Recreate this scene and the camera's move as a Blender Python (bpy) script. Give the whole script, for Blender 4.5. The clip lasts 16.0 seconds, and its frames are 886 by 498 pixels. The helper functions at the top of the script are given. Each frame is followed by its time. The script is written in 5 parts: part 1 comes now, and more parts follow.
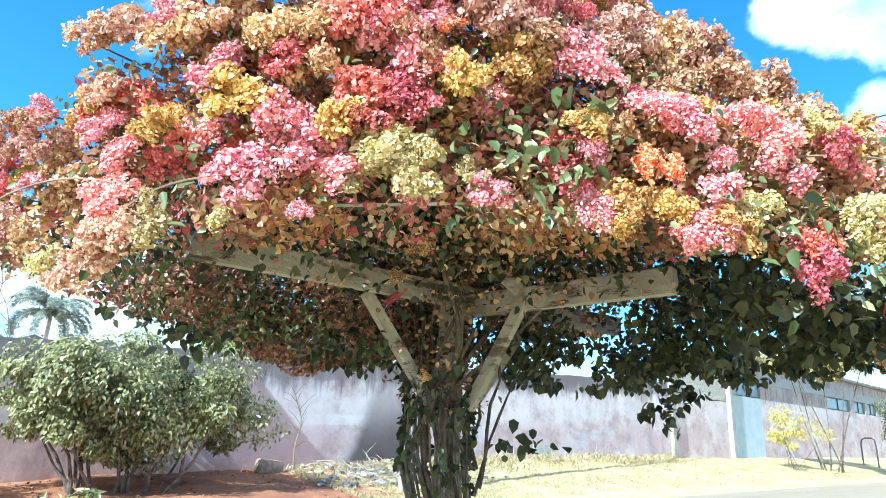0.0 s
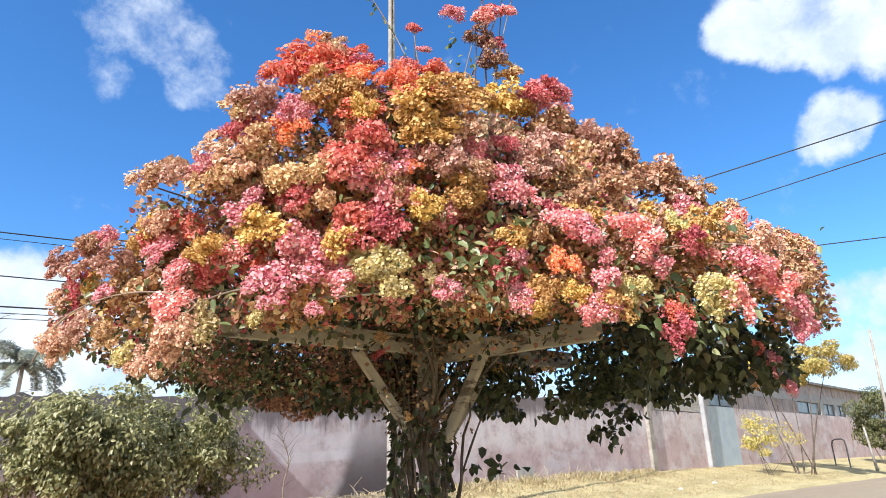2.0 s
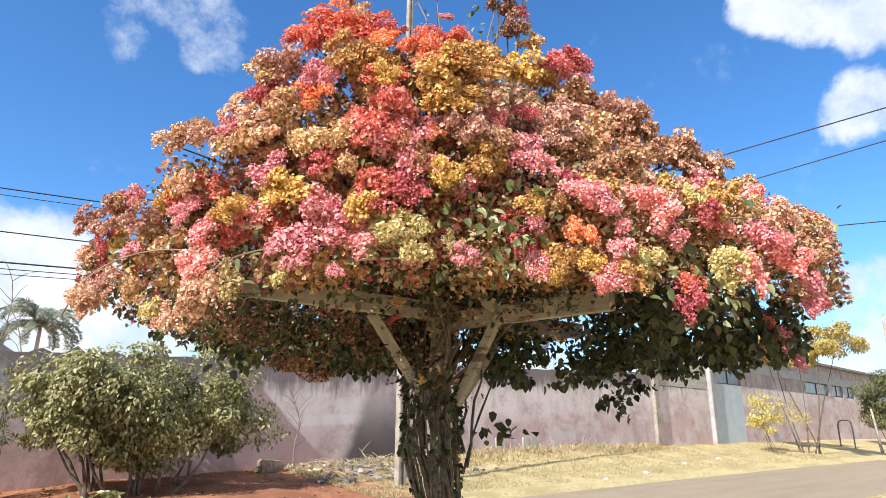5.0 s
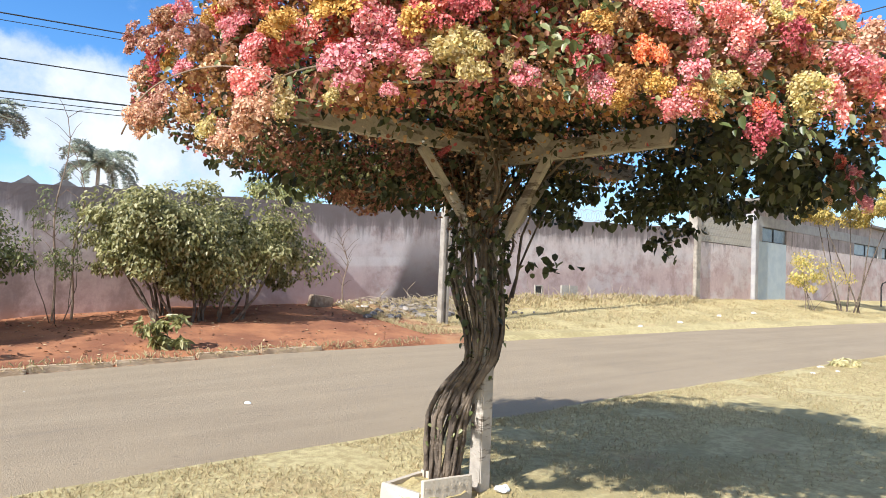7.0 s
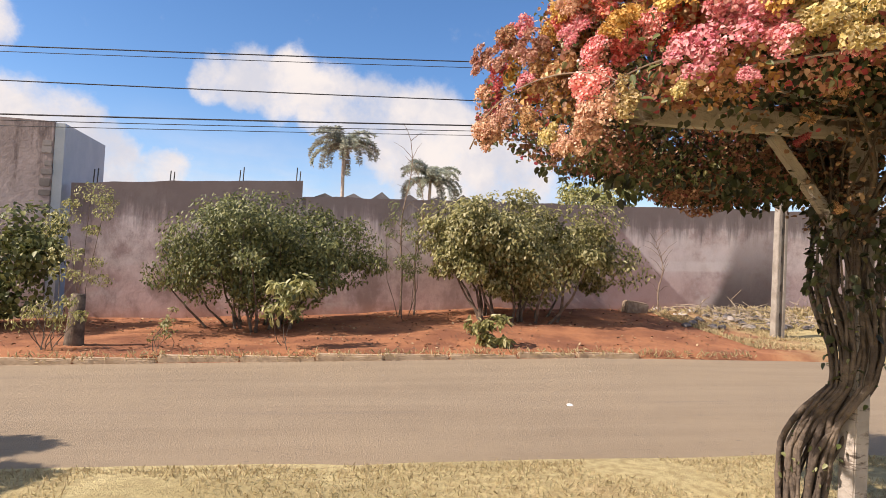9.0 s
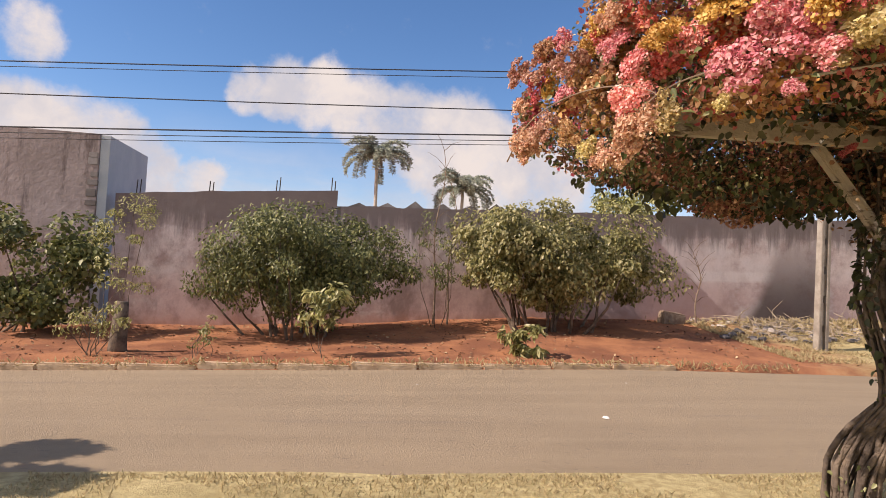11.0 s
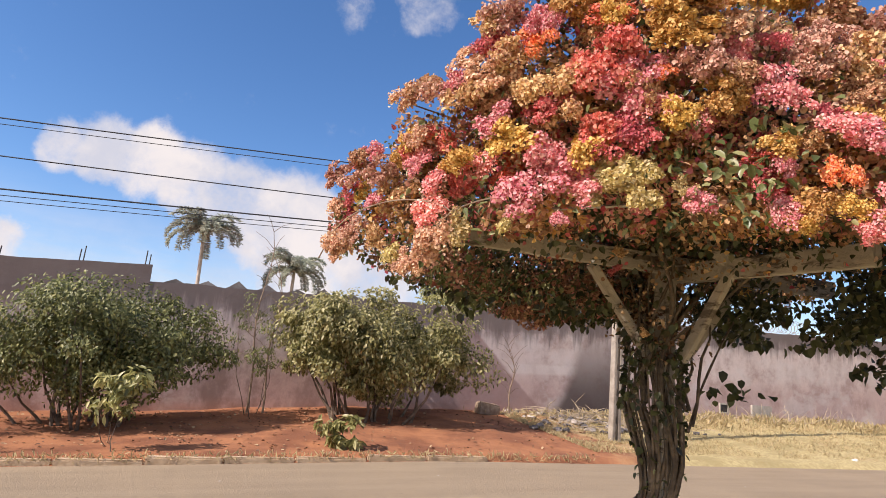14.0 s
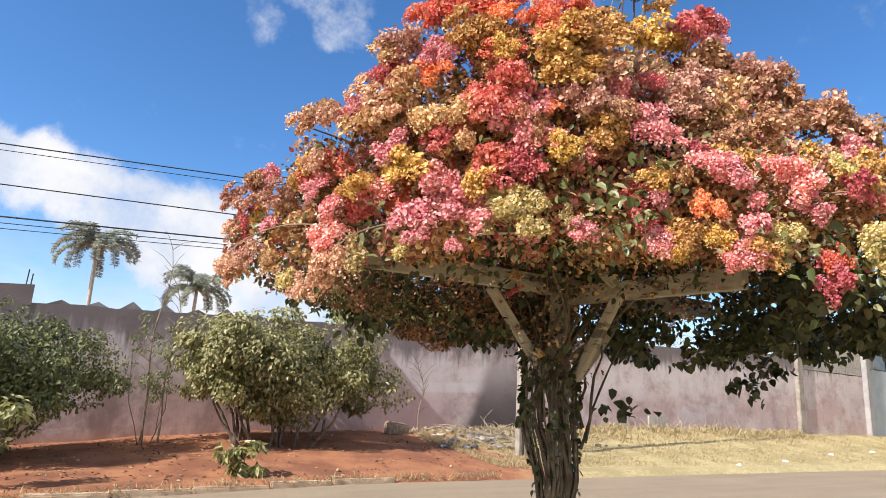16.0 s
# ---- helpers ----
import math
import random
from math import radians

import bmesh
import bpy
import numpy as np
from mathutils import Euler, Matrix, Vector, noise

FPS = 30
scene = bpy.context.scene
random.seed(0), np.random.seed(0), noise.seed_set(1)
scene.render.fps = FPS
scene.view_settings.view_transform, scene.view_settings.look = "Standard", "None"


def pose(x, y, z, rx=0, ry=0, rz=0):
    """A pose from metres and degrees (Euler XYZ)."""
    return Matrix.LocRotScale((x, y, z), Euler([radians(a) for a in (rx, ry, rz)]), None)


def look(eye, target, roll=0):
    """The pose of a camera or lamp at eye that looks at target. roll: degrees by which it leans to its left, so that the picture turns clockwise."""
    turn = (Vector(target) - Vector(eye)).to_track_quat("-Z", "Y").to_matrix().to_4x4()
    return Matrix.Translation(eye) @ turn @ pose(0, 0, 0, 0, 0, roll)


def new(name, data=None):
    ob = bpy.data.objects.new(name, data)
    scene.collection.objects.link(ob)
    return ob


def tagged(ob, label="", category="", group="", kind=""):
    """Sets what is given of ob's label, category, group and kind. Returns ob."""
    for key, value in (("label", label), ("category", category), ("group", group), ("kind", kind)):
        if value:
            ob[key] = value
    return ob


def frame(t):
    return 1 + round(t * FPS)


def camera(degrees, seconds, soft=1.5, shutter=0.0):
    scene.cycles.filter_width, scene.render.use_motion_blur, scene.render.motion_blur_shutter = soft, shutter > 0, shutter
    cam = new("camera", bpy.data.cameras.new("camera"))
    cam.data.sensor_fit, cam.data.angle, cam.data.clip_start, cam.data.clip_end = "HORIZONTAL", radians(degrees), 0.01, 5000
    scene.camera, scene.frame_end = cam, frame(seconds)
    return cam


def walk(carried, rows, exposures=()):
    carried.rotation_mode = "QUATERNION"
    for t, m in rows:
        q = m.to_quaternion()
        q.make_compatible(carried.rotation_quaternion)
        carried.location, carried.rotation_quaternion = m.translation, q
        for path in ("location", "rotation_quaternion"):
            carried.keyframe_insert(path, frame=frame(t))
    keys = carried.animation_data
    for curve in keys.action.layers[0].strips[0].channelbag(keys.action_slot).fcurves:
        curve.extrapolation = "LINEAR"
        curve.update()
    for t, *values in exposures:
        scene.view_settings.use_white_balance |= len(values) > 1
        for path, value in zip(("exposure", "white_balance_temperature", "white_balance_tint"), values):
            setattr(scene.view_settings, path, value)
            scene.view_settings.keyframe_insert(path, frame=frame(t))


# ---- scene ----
cam = camera(70.4, 16.0, soft=0.8)
PATH = [
    (0, (-2.075, -2.204, 1.385), (-0.789, -0.775, 1.938), 2.2),
    (0.5, (-2.223, -2.362, 1.381), (-0.902, -0.997, 2.006), 0.7),
    (1, (-2.362, -2.53, 1.408), (-1.046, -1.161, 2.034), -1.2),
    (1.5, (-2.461, -2.637, 1.396), (-1.166, -1.294, 2.117), -0.9),
    (2, (-2.523, -2.71, 1.387), (-1.194, -1.356, 2.02), -1.7),
    (2.5, (-2.551, -2.732, 1.381), (-1.16, -1.433, 1.994), -0.9),
    (3, (-2.543, -2.725, 1.367), (-1.137, -1.44, 1.976), -1.3),
    (3.2, (-2.552, -2.736, 1.377), (-1.157, -1.441, 1.991), -0.9),
    (5.3, (-2.568, -2.713, 1.344), (-1.261, -1.283, 1.842), 0.2),
    (5.5, (-2.565, -2.705, 1.319), (-1.239, -1.26, 1.713), 0.1),
    (6, (-2.569, -2.682, 1.282), (-1.265, -1.179, 1.489), 0.2),
    (6.5, (-2.566, -2.663, 1.259), (-1.28, -1.133, 1.352), 0.9),
    (7, (-2.567, -2.663, 1.263), (-1.292, -1.124, 1.343), 2.3),
    (7.5, (-2.561, -2.667, 1.277), (-1.304, -1.124, 1.466), 2.5),
    (8, (-2.578, -2.659, 1.282), (-1.456, -1.019, 1.507), 2.5),
    (8.5, (-2.618, -2.613, 1.264), (-1.89, -0.753, 1.366), 1.6),
    (9, (-2.658, -2.569, 1.255), (-2.237, -0.614, 1.306), 2.9),
    (9.2, (-2.672, -2.534, 1.258), (-2.369, -0.558, 1.288), 3.0),
    (11.3, (-2.688, -2.599, 1.276), (-2.359, -0.629, 1.372), 3.2),
    (11.5, (-2.672, -2.609, 1.283), (-2.297, -0.648, 1.407), 3.3),
    (12, (-2.642, -2.639, 1.31), (-2.103, -0.727, 1.546), 3.7),
    (12.5, (-2.614, -2.661, 1.318), (-1.955, -0.788, 1.557), 3.5),
    (13, (-2.601, -2.685, 1.318), (-1.859, -0.849, 1.597), 3.2),
    (13.5, (-2.606, -2.707, 1.328), (-1.783, -0.919, 1.684), 3.9),
    (14, (-2.607, -2.707, 1.33), (-1.814, -0.91, 1.704), 4.9),
    (14.5, (-2.598, -2.732, 1.341), (-1.757, -0.951, 1.689), 2.4),
    (15, (-2.578, -2.763, 1.351), (-1.618, -1.062, 1.78), 3.0),
    (15.5, (-2.579, -2.775, 1.355), (-1.584, -1.097, 1.794), 3.9),
    (16, (-2.564, -2.752, 1.363), (-1.536, -1.096, 1.81), 3.4),
]
walk(cam, [(t, look(e, a, r)) for t, e, a, r in PATH], [(0, 1.46, 4800, -7), (0.5, 1.22, 5080, -3), (1.0, 1.0, 5650, 3), (1.5, 0.82, 5720, 6), (3.0, 0.79, 5870, 9), (5.5, 0.79, 6080, 9), (7, 0.74, 5900, 7), (8, 0.72, 5870, 6), (8.5, 0.54, 6600, 13), (9, 0.47, 7000, 18), (11.5, 0.24, 7200, 22), (12.5, 0.22, 7050, 24), (13, 0.36, 6950, 22), (14.5, 0.44, 6620, 18), (16, 0.6, 6300, 12)])

# ---- world, sun ----
SUN_FROM = Vector((-0.75, -0.10, 0.63)).normalized()
sun = new("sun", bpy.data.lights.new("sun", "SUN"))
sun.data.energy, sun.data.angle, sun.data.color = 5.0, radians(0.55), (1.0, 0.94, 0.85)
sun.matrix_world = look((-30, -6, 30), Vector((-30, -6, 30)) - SUN_FROM)


class Nodes:
    """Short hand for building a node tree."""

    def __init__(self, tree):
        self.tree = tree
        tree.nodes.clear()

    def add(self, kind, inputs=None, **props):
        n = self.tree.nodes.new(kind)
        for k, v in props.items():
            setattr(n, k, v)
        for k, v in (inputs or {}).items():
            if isinstance(v, bpy.types.NodeSocket):
                self.tree.links.new(v, n.inputs[k])
            else:
                n.inputs[k].default_value = v
        return n

    def math(self, op, a, b=0.0, c=0.0, clamp=False):
        n = self.add("ShaderNodeMath", {0: a, 1: b, 2: c}, operation=op, use_clamp=clamp)
        return n.outputs[0]

    def mix(self, f, a, b, blend="MIX"):
        n = self.add("ShaderNodeMix", {"Factor": f}, data_type="RGBA", blend_type=blend)
        for k, v in ((6, a), (7, b)):
            if isinstance(v, bpy.types.NodeSocket):
                self.tree.links.new(v, n.inputs[k])
            else:
                n.inputs[k].default_value = (*v[:3], 1)
        return n.outputs[2]

    def noise(self, vec, scale, detail=4, rough=0.6, stretch=None):
        if stretch:
            vec = self.add("ShaderNodeMapping", {"Vector": vec, "Scale": stretch}).outputs[0]
        return self.add("ShaderNodeTexNoise", {"Vector": vec, "Scale": scale, "Detail": detail, "Roughness": rough}).outputs[0]

    def step(self, v, lo, hi, a=0.0, b=1.0):
        n = self.add("ShaderNodeMapRange", {"Value": v, "From Min": lo, "From Max": hi, "To Min": a, "To Max": b}, interpolation_type="SMOOTHSTEP")
        return n.outputs[0]


world = bpy.data.worlds.new("world")
scene.world = world
world.use_nodes = True
w = Nodes(world.node_tree)
sky = w.add("ShaderNodeTexSky", sky_type="NISHITA", sun_disc=False, sun_elevation=math.asin(SUN_FROM.z),
            sun_rotation=math.atan2(SUN_FROM.x, SUN_FROM.y), altitude=1000.0, air_density=1.0, dust_density=0.6, ozone_density=4.0)
way = w.add("ShaderNodeTexCoord").outputs["Generated"]
warp = w.add("ShaderNodeTexNoise", {"Vector": way, "Scale": 7.0, "Detail": 6.0, "Roughness": 0.6})
bent = w.add("ShaderNodeVectorMath", {0: warp.outputs["Color"], 1: (0.5, 0.5, 0.5)}, operation="SUBTRACT").outputs[0]
bent = w.add("ShaderNodeVectorMath", {0: bent, "Scale": 0.085}, operation="SCALE").outputs[0]
bent = w.add("ShaderNodeVectorMath", {0: way, 1: bent}, operation="ADD").outputs[0]
bent = w.add("ShaderNodeVectorMath", {0: bent}, operation="NORMALIZE").outputs[0]
# Cumulus banks: direction, angular radius in degrees, density
CLOUDS = [(-0.144, 0.957, 0.252, 1.8, 0.9), (-0.103, 0.96, 0.26, 2.4, 1), (-0.042, 0.967, 0.253, 2.8, 1), (0.018, 0.97, 0.242, 3.2, 1), (0.08, 0.972, 0.219, 3.8, 1), (0.141, 0.971, 0.195, 4.2, 1), (0.202, 0.966, 0.161, 5, 1), (0.274, 0.955, 0.117, 6, 1), (-0.447, 0.879, 0.163, 3.2, 1), (-0.393, 0.905, 0.161, 3.4, 1), (-0.333, 0.931, 0.147, 3.2, 1)]
CLOUDS += [(-0.273, 0.953, 0.128, 2.8, 1), (-0.213, 0.972, 0.104, 2.4, 0.9), (-0.404, 0.871, 0.281, 2, 0.8), (0.807, 0.221, 0.547, 2.4, 1), (0.825, 0.176, 0.536, 2.8, 1), (0.846, 0.131, 0.517, 3, 1), (0.864, 0.086, 0.496, 3, 1), (0.895, 0.176, 0.409, 2.4, 0.95), (0.903, 0.151, 0.403, 1.8, 0.9), (0.171, 0.803, 0.571, 2.4, 0.42), (0.231, 0.783, 0.578, 2.8, 0.47)]
CLOUDS += [(0.282, 0.783, 0.554, 2.8, 0.47), (0.298, 0.796, 0.526, 2.2, 0.5), (0.182, 0.837, 0.515, 1.9, 0.42), (0.957, 0.218, 0.192, 1.5, 0.45), (0.965, 0.187, 0.184, 2.0, 0.6), (0.973, 0.151, 0.175, 2.4, 0.8), (0.978, 0.121, 0.171, 2.6, 0.8), (0.967, 0.217, 0.134, 1.8, 0.5), (0.979, 0.179, 0.1, 2.6, 0.7), (0.984, 0.15, 0.091, 2.6, 0.7)]
cover = None
for cx, cy, cz, deg, dens in CLOUDS:
    d = Vector((cx, cy, cz)).normalized()
    dot = w.add("ShaderNodeVectorMath", {0: bent, 1: d}, operation="DOT_PRODUCT").outputs["Value"]
    m = w.step(dot, math.cos(radians(deg * 1.45)), math.cos(radians(deg * 0.6)), 0.0, dens)
    cover = m if cover is None else w.math("MAXIMUM", cover, m)
puff = w.noise(way, 11.0, 9, 0.66)
cover = w.step(w.math("ADD", cover, w.math("MULTIPLY", w.math("SUBTRACT", puff, 0.5), 1.9)), 0.16, 1.1)
height = w.add("ShaderNodeSeparateXYZ", {0: way}).outputs[2]
cover = w.math("MULTIPLY", cover, w.step(height, 0.0, 0.06))
low = w.math("MULTIPLY", w.step(height, 0.24, 0.0), w.step(w.noise(way, 5.0, 6, 0.6, (1, 1, 4)), 0.3, 0.7, 0.25, 0.9))
cover = w.math("MAXIMUM", cover, low)
# Unseen broken cumulus added behind the camera to whiten and lift the fill light
behind = w.add("ShaderNodeVectorMath", {0: way, 1: (-0.62, -0.78, 0.1)}, operation="DOT_PRODUCT").outputs["Value"]
fill_clouds = w.math("MULTIPLY", w.step(w.noise(way, 2.6, 7, 0.6), 0.40, 0.55), w.step(behind, -0.12, 0.25))
cover = w.math("MAXIMUM", cover, w.math("MULTIPLY", fill_clouds, w.step(height, 0.0, 0.05)))
blue = w.add("ShaderNodeHueSaturation", {"Color": sky.outputs[0], "Saturation": 1.17})
bg_sky = w.add("ShaderNodeBackground", {"Color": blue.outputs[0], "Strength": 0.135})
shade = w.mix(w.step(w.noise(bent, 8.0, 6), 0.35, 0.65), (0.72, 0.78, 0.88), (1.0, 0.99, 0.97))
bg_cloud = w.add("ShaderNodeBackground", {"Color": shade, "Strength": 0.66})
mixed = w.add("ShaderNodeMixShader", {0: cover, 1: bg_sky.outputs[0], 2: bg_cloud.outputs[0]})
w.add("ShaderNodeOutputWorld", {"Surface": mixed.outputs[0]})


# ---- materials ----
def surface(name, paint, rough=0.85, bump=None, metal=0.0, see_through=0.0):
    """A material; paint(nodes, object coords) gives its colour, bump(nodes, coords) its height and strength."""
    m = bpy.data.materials.new(name)
    m.use_nodes = True
    n = Nodes(m.node_tree)
    co = n.add("ShaderNodeTexCoord").outputs["Object"]
    col = paint(n, co)
    out = n.add("ShaderNodeBsdfPrincipled", {"Base Color": col, "Roughness": rough, "Metallic": metal})
    if bump:
        h, s = bump(n, co)
        b = n.add("ShaderNodeBump", {"Height": h, "Strength": s, "Distance": 0.02})
        n.tree.links.new(b.outputs[0], out.inputs["Normal"])
    last = out
    if see_through:
        tr = n.add("ShaderNodeBsdfTranslucent", {"Color": col})
        last = n.add("ShaderNodeMixShader", {0: see_through, 1: out.outputs[0], 2: tr.outputs[0]})
    n.add("ShaderNodeOutputMaterial", {"Surface": last.outputs[0]})
    return m


def two_tone(a, b, scale=3.0, fine=30.0, k=0.35):
    def paint(n, co):
        c = n.mix(n.step(n.noise(co, scale, 4), 0.35, 0.65), a, b)
        return n.mix(n.math("MULTIPLY", n.noise(co, fine, 3), k), c, (a[0] * 0.45, a[1] * 0.45, a[2] * 0.45))
    return paint


def grain(scale=40.0, s=0.4):
    return lambda n, co: (n.noise(co, scale, 4), s)


def leafy(name, colours, see=0.3, rough=0.5):
    """Leaves or bracts: each piece takes its own tone."""
    def paint(n, co):
        geo = n.add("ShaderNodeNewGeometry").outputs["Random Per Island"]
        obj = n.add("ShaderNodeObjectInfo").outputs["Random"]
        ramp = n.add("ShaderNodeValToRGB", {0: geo})
        e = ramp.color_ramp.elements
        while len(e) < len(colours):
            e.new(0.5)
        for i, c in enumerate(colours):
            e[i].position, e[i].color = i / (len(colours) - 1), (*c, 1)
        hsv = n.add("ShaderNodeHueSaturation", {"Color": ramp.outputs[0], "Hue": n.step(obj, 0, 1, 0.488, 0.512), "Value": n.step(obj, 0, 1, 0.85, 1.15), "Saturation": 0.97})
        return hsv.outputs[0]
    return surface(name, paint, rough, None, 0.0, see)


# Leaf in two tones: the darker carries shade under the dome, the lighter sun
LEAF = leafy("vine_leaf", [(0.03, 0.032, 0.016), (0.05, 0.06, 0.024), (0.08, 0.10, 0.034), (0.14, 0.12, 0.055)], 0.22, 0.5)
YOUNG = leafy("lit_young_vine_leaf", [(0.05, 0.065, 0.02), (0.1, 0.12, 0.035), (0.18, 0.19, 0.07), (0.32, 0.3, 0.14)], 0.3, 0.4)
BRACT = {
    "pink": leafy("pink_bract", [(0.68, 0.14, 0.16), (0.86, 0.27, 0.27), (0.91, 0.44, 0.40), (0.92, 0.58, 0.50)], 0.25, 0.7),
    "red": leafy("red_bract", [(0.42, 0.06, 0.07), (0.72, 0.12, 0.11), (0.82, 0.26, 0.24), (0.55, 0.22, 0.16)], 0.3, 0.7),
    "orange": leafy("orange_bract", [(0.78, 0.12, 0.04), (0.88, 0.24, 0.07), (0.86, 0.27, 0.2), (0.75, 0.36, 0.14)], 0.3, 0.7),
    "yellow": leafy("ochre_bract", [(0.40, 0.19, 0.045), (0.66, 0.36, 0.08), (0.82, 0.55, 0.18), (0.58, 0.33, 0.10)], 0.3, 0.7),
    "tan": leafy("faded_bract", [(0.32, 0.14, 0.07), (0.61, 0.35, 0.155), (0.85, 0.62, 0.34), (0.59, 0.28, 0.15)], 0.3, 0.75),
    # Brown withered tone, kept darker to carry the crown's shaded gaps and underside
    "brown": leafy("withered_shade_bract", [(0.17, 0.08, 0.05), (0.32, 0.16, 0.09), (0.52, 0.32, 0.17), (0.36, 0.11, 0.09)], 0.25, 0.8),
    "rose": leafy("dusty_rose_bract", [(0.40, 0.165, 0.11), (0.66, 0.36, 0.235), (0.87, 0.61, 0.44), (0.54, 0.25, 0.165)], 0.3, 0.75),
    "pale": leafy("pale_yellow_bract", [(0.6, 0.45, 0.14), (0.74, 0.58, 0.24), (0.68, 0.55, 0.3), (0.5, 0.4, 0.12)], 0.3, 0.75),
}
BUSH_DARK = leafy("dark_bush_leaf", [(0.055, 0.062, 0.022), (0.11, 0.122, 0.038), (0.18, 0.19, 0.058), (0.28, 0.26, 0.095)], 0.3, 0.5)
BUSH_LIGHT = leafy("olive_bush_leaf", [(0.12, 0.13, 0.045), (0.27, 0.27, 0.085), (0.46, 0.44, 0.16), (0.64, 0.6, 0.3)], 0.4, 0.42)
PALM = leafy("palm_leaflet", [(0.3, 0.33, 0.27), (0.42, 0.45, 0.37), (0.55, 0.57, 0.47)], 0.45, 0.5)
YELLOW = leafy("yellow_blossom", [(0.26, 0.27, 0.08), (0.5, 0.42, 0.1), (0.74, 0.56, 0.1), (0.72, 0.6, 0.25)], 0.3, 0.7)
STRAW = leafy("dry_grass", [(0.37, 0.28, 0.13), (0.53, 0.425, 0.21), (0.67, 0.55, 0.31), (0.38, 0.34, 0.15)], 0.3, 0.8)
LITTER = leafy("fallen_leaf", [(0.1, 0.05, 0.03), (0.2, 0.1, 0.05), (0.36, 0.22, 0.11), (0.5, 0.36, 0.2)], 0.1, 0.8)
BARK = surface("grey_vine_bark", two_tone((0.085, 0.062, 0.047), (0.22, 0.165, 0.12), 9, 60), 0.9, grain(50, 0.8))
DRYWOOD = surface("bleached_dry_stalk", two_tone((0.34, 0.26, 0.18), (0.52, 0.43, 0.32), 8, 60), 0.9)
TWIG = surface("brown_twig", two_tone((0.2, 0.13, 0.09), (0.32, 0.24, 0.17), 8, 60), 0.9)


def old_paint(n, co):
    streak = n.noise(co, 9.0, 6, 0.7, (0.25, 0.25, 1.0))
    c = n.mix(n.step(n.noise(co, 3.0, 5), 0.3, 0.7), (0.46, 0.40, 0.34), (0.30, 0.26, 0.22))
    return n.mix(n.step(streak, 0.53, 0.6), c, (0.12, 0.09, 0.07))


PAINTED_WOOD = surface("weathered_white_wood", old_paint, 0.85, grain(25, 0.6))
KERB = surface("dusty_kerb_concrete", two_tone((0.48, 0.34, 0.22), (0.66, 0.5, 0.34), 3, 25), 0.95, grain(40, 0.8))
CONCRETE = surface("grey_concrete", two_tone((0.42, 0.38, 0.33), (0.55, 0.5, 0.44), 4, 40), 0.9, grain(60, 0.4))
SLAB = surface("cream_precast", two_tone((0.5, 0.42, 0.33), (0.63, 0.54, 0.43), 5, 50, 0.25), 0.9, grain(60, 0.3))
POLE = surface("weathered_pole_concrete", two_tone((0.27, 0.23, 0.19), (0.42, 0.37, 0.31), 3, 40), 0.9, grain(60, 0.4))
STEEL = surface("dark_steel", two_tone((0.05, 0.05, 0.055), (0.1, 0.09, 0.08), 8, 40), 0.6, None, 0.6)
GALV = surface("galvanised_wire", two_tone((0.45, 0.43, 0.4), (0.55, 0.53, 0.5), 8, 40), 0.5, None, 0.7)
RUBBER = surface("black_cable", two_tone((0.02, 0.02, 0.022), (0.035, 0.035, 0.04), 5, 30), 0.7)
WHITE = surface("white_render", two_tone((0.42, 0.40, 0.39), (0.33, 0.31, 0.31), 2, 30, 0.35), 0.85)
BLUE = surface("faded_blue_paint", two_tone((0.46, 0.52, 0.57), (0.54, 0.59, 0.62), 2, 30, 0.3), 0.8)
GLASS_DARK = surface("dusty_window_glass", two_tone((0.16, 0.19, 0.22), (0.24, 0.27, 0.3), 2, 20), 0.25)
SHEET = surface("fibre_cement", two_tone((0.16, 0.14, 0.13), (0.34, 0.31, 0.3), 1.5, 25), 0.85)
STONE = surface("pale_rubble", two_tone((0.33, 0.28, 0.24), (0.52, 0.46, 0.4), 5, 40), 0.9, grain(30, 0.5))
ASH = surface("burnt_ash", two_tone((0.10, 0.09, 0.09), (0.25, 0.22, 0.21), 5, 40), 0.95, grain(30, 0.7))
PAPER = surface("white_litter", two_tone((0.75, 0.74, 0.7), (0.82, 0.8, 0.78), 5, 40, 0.15), 0.8)


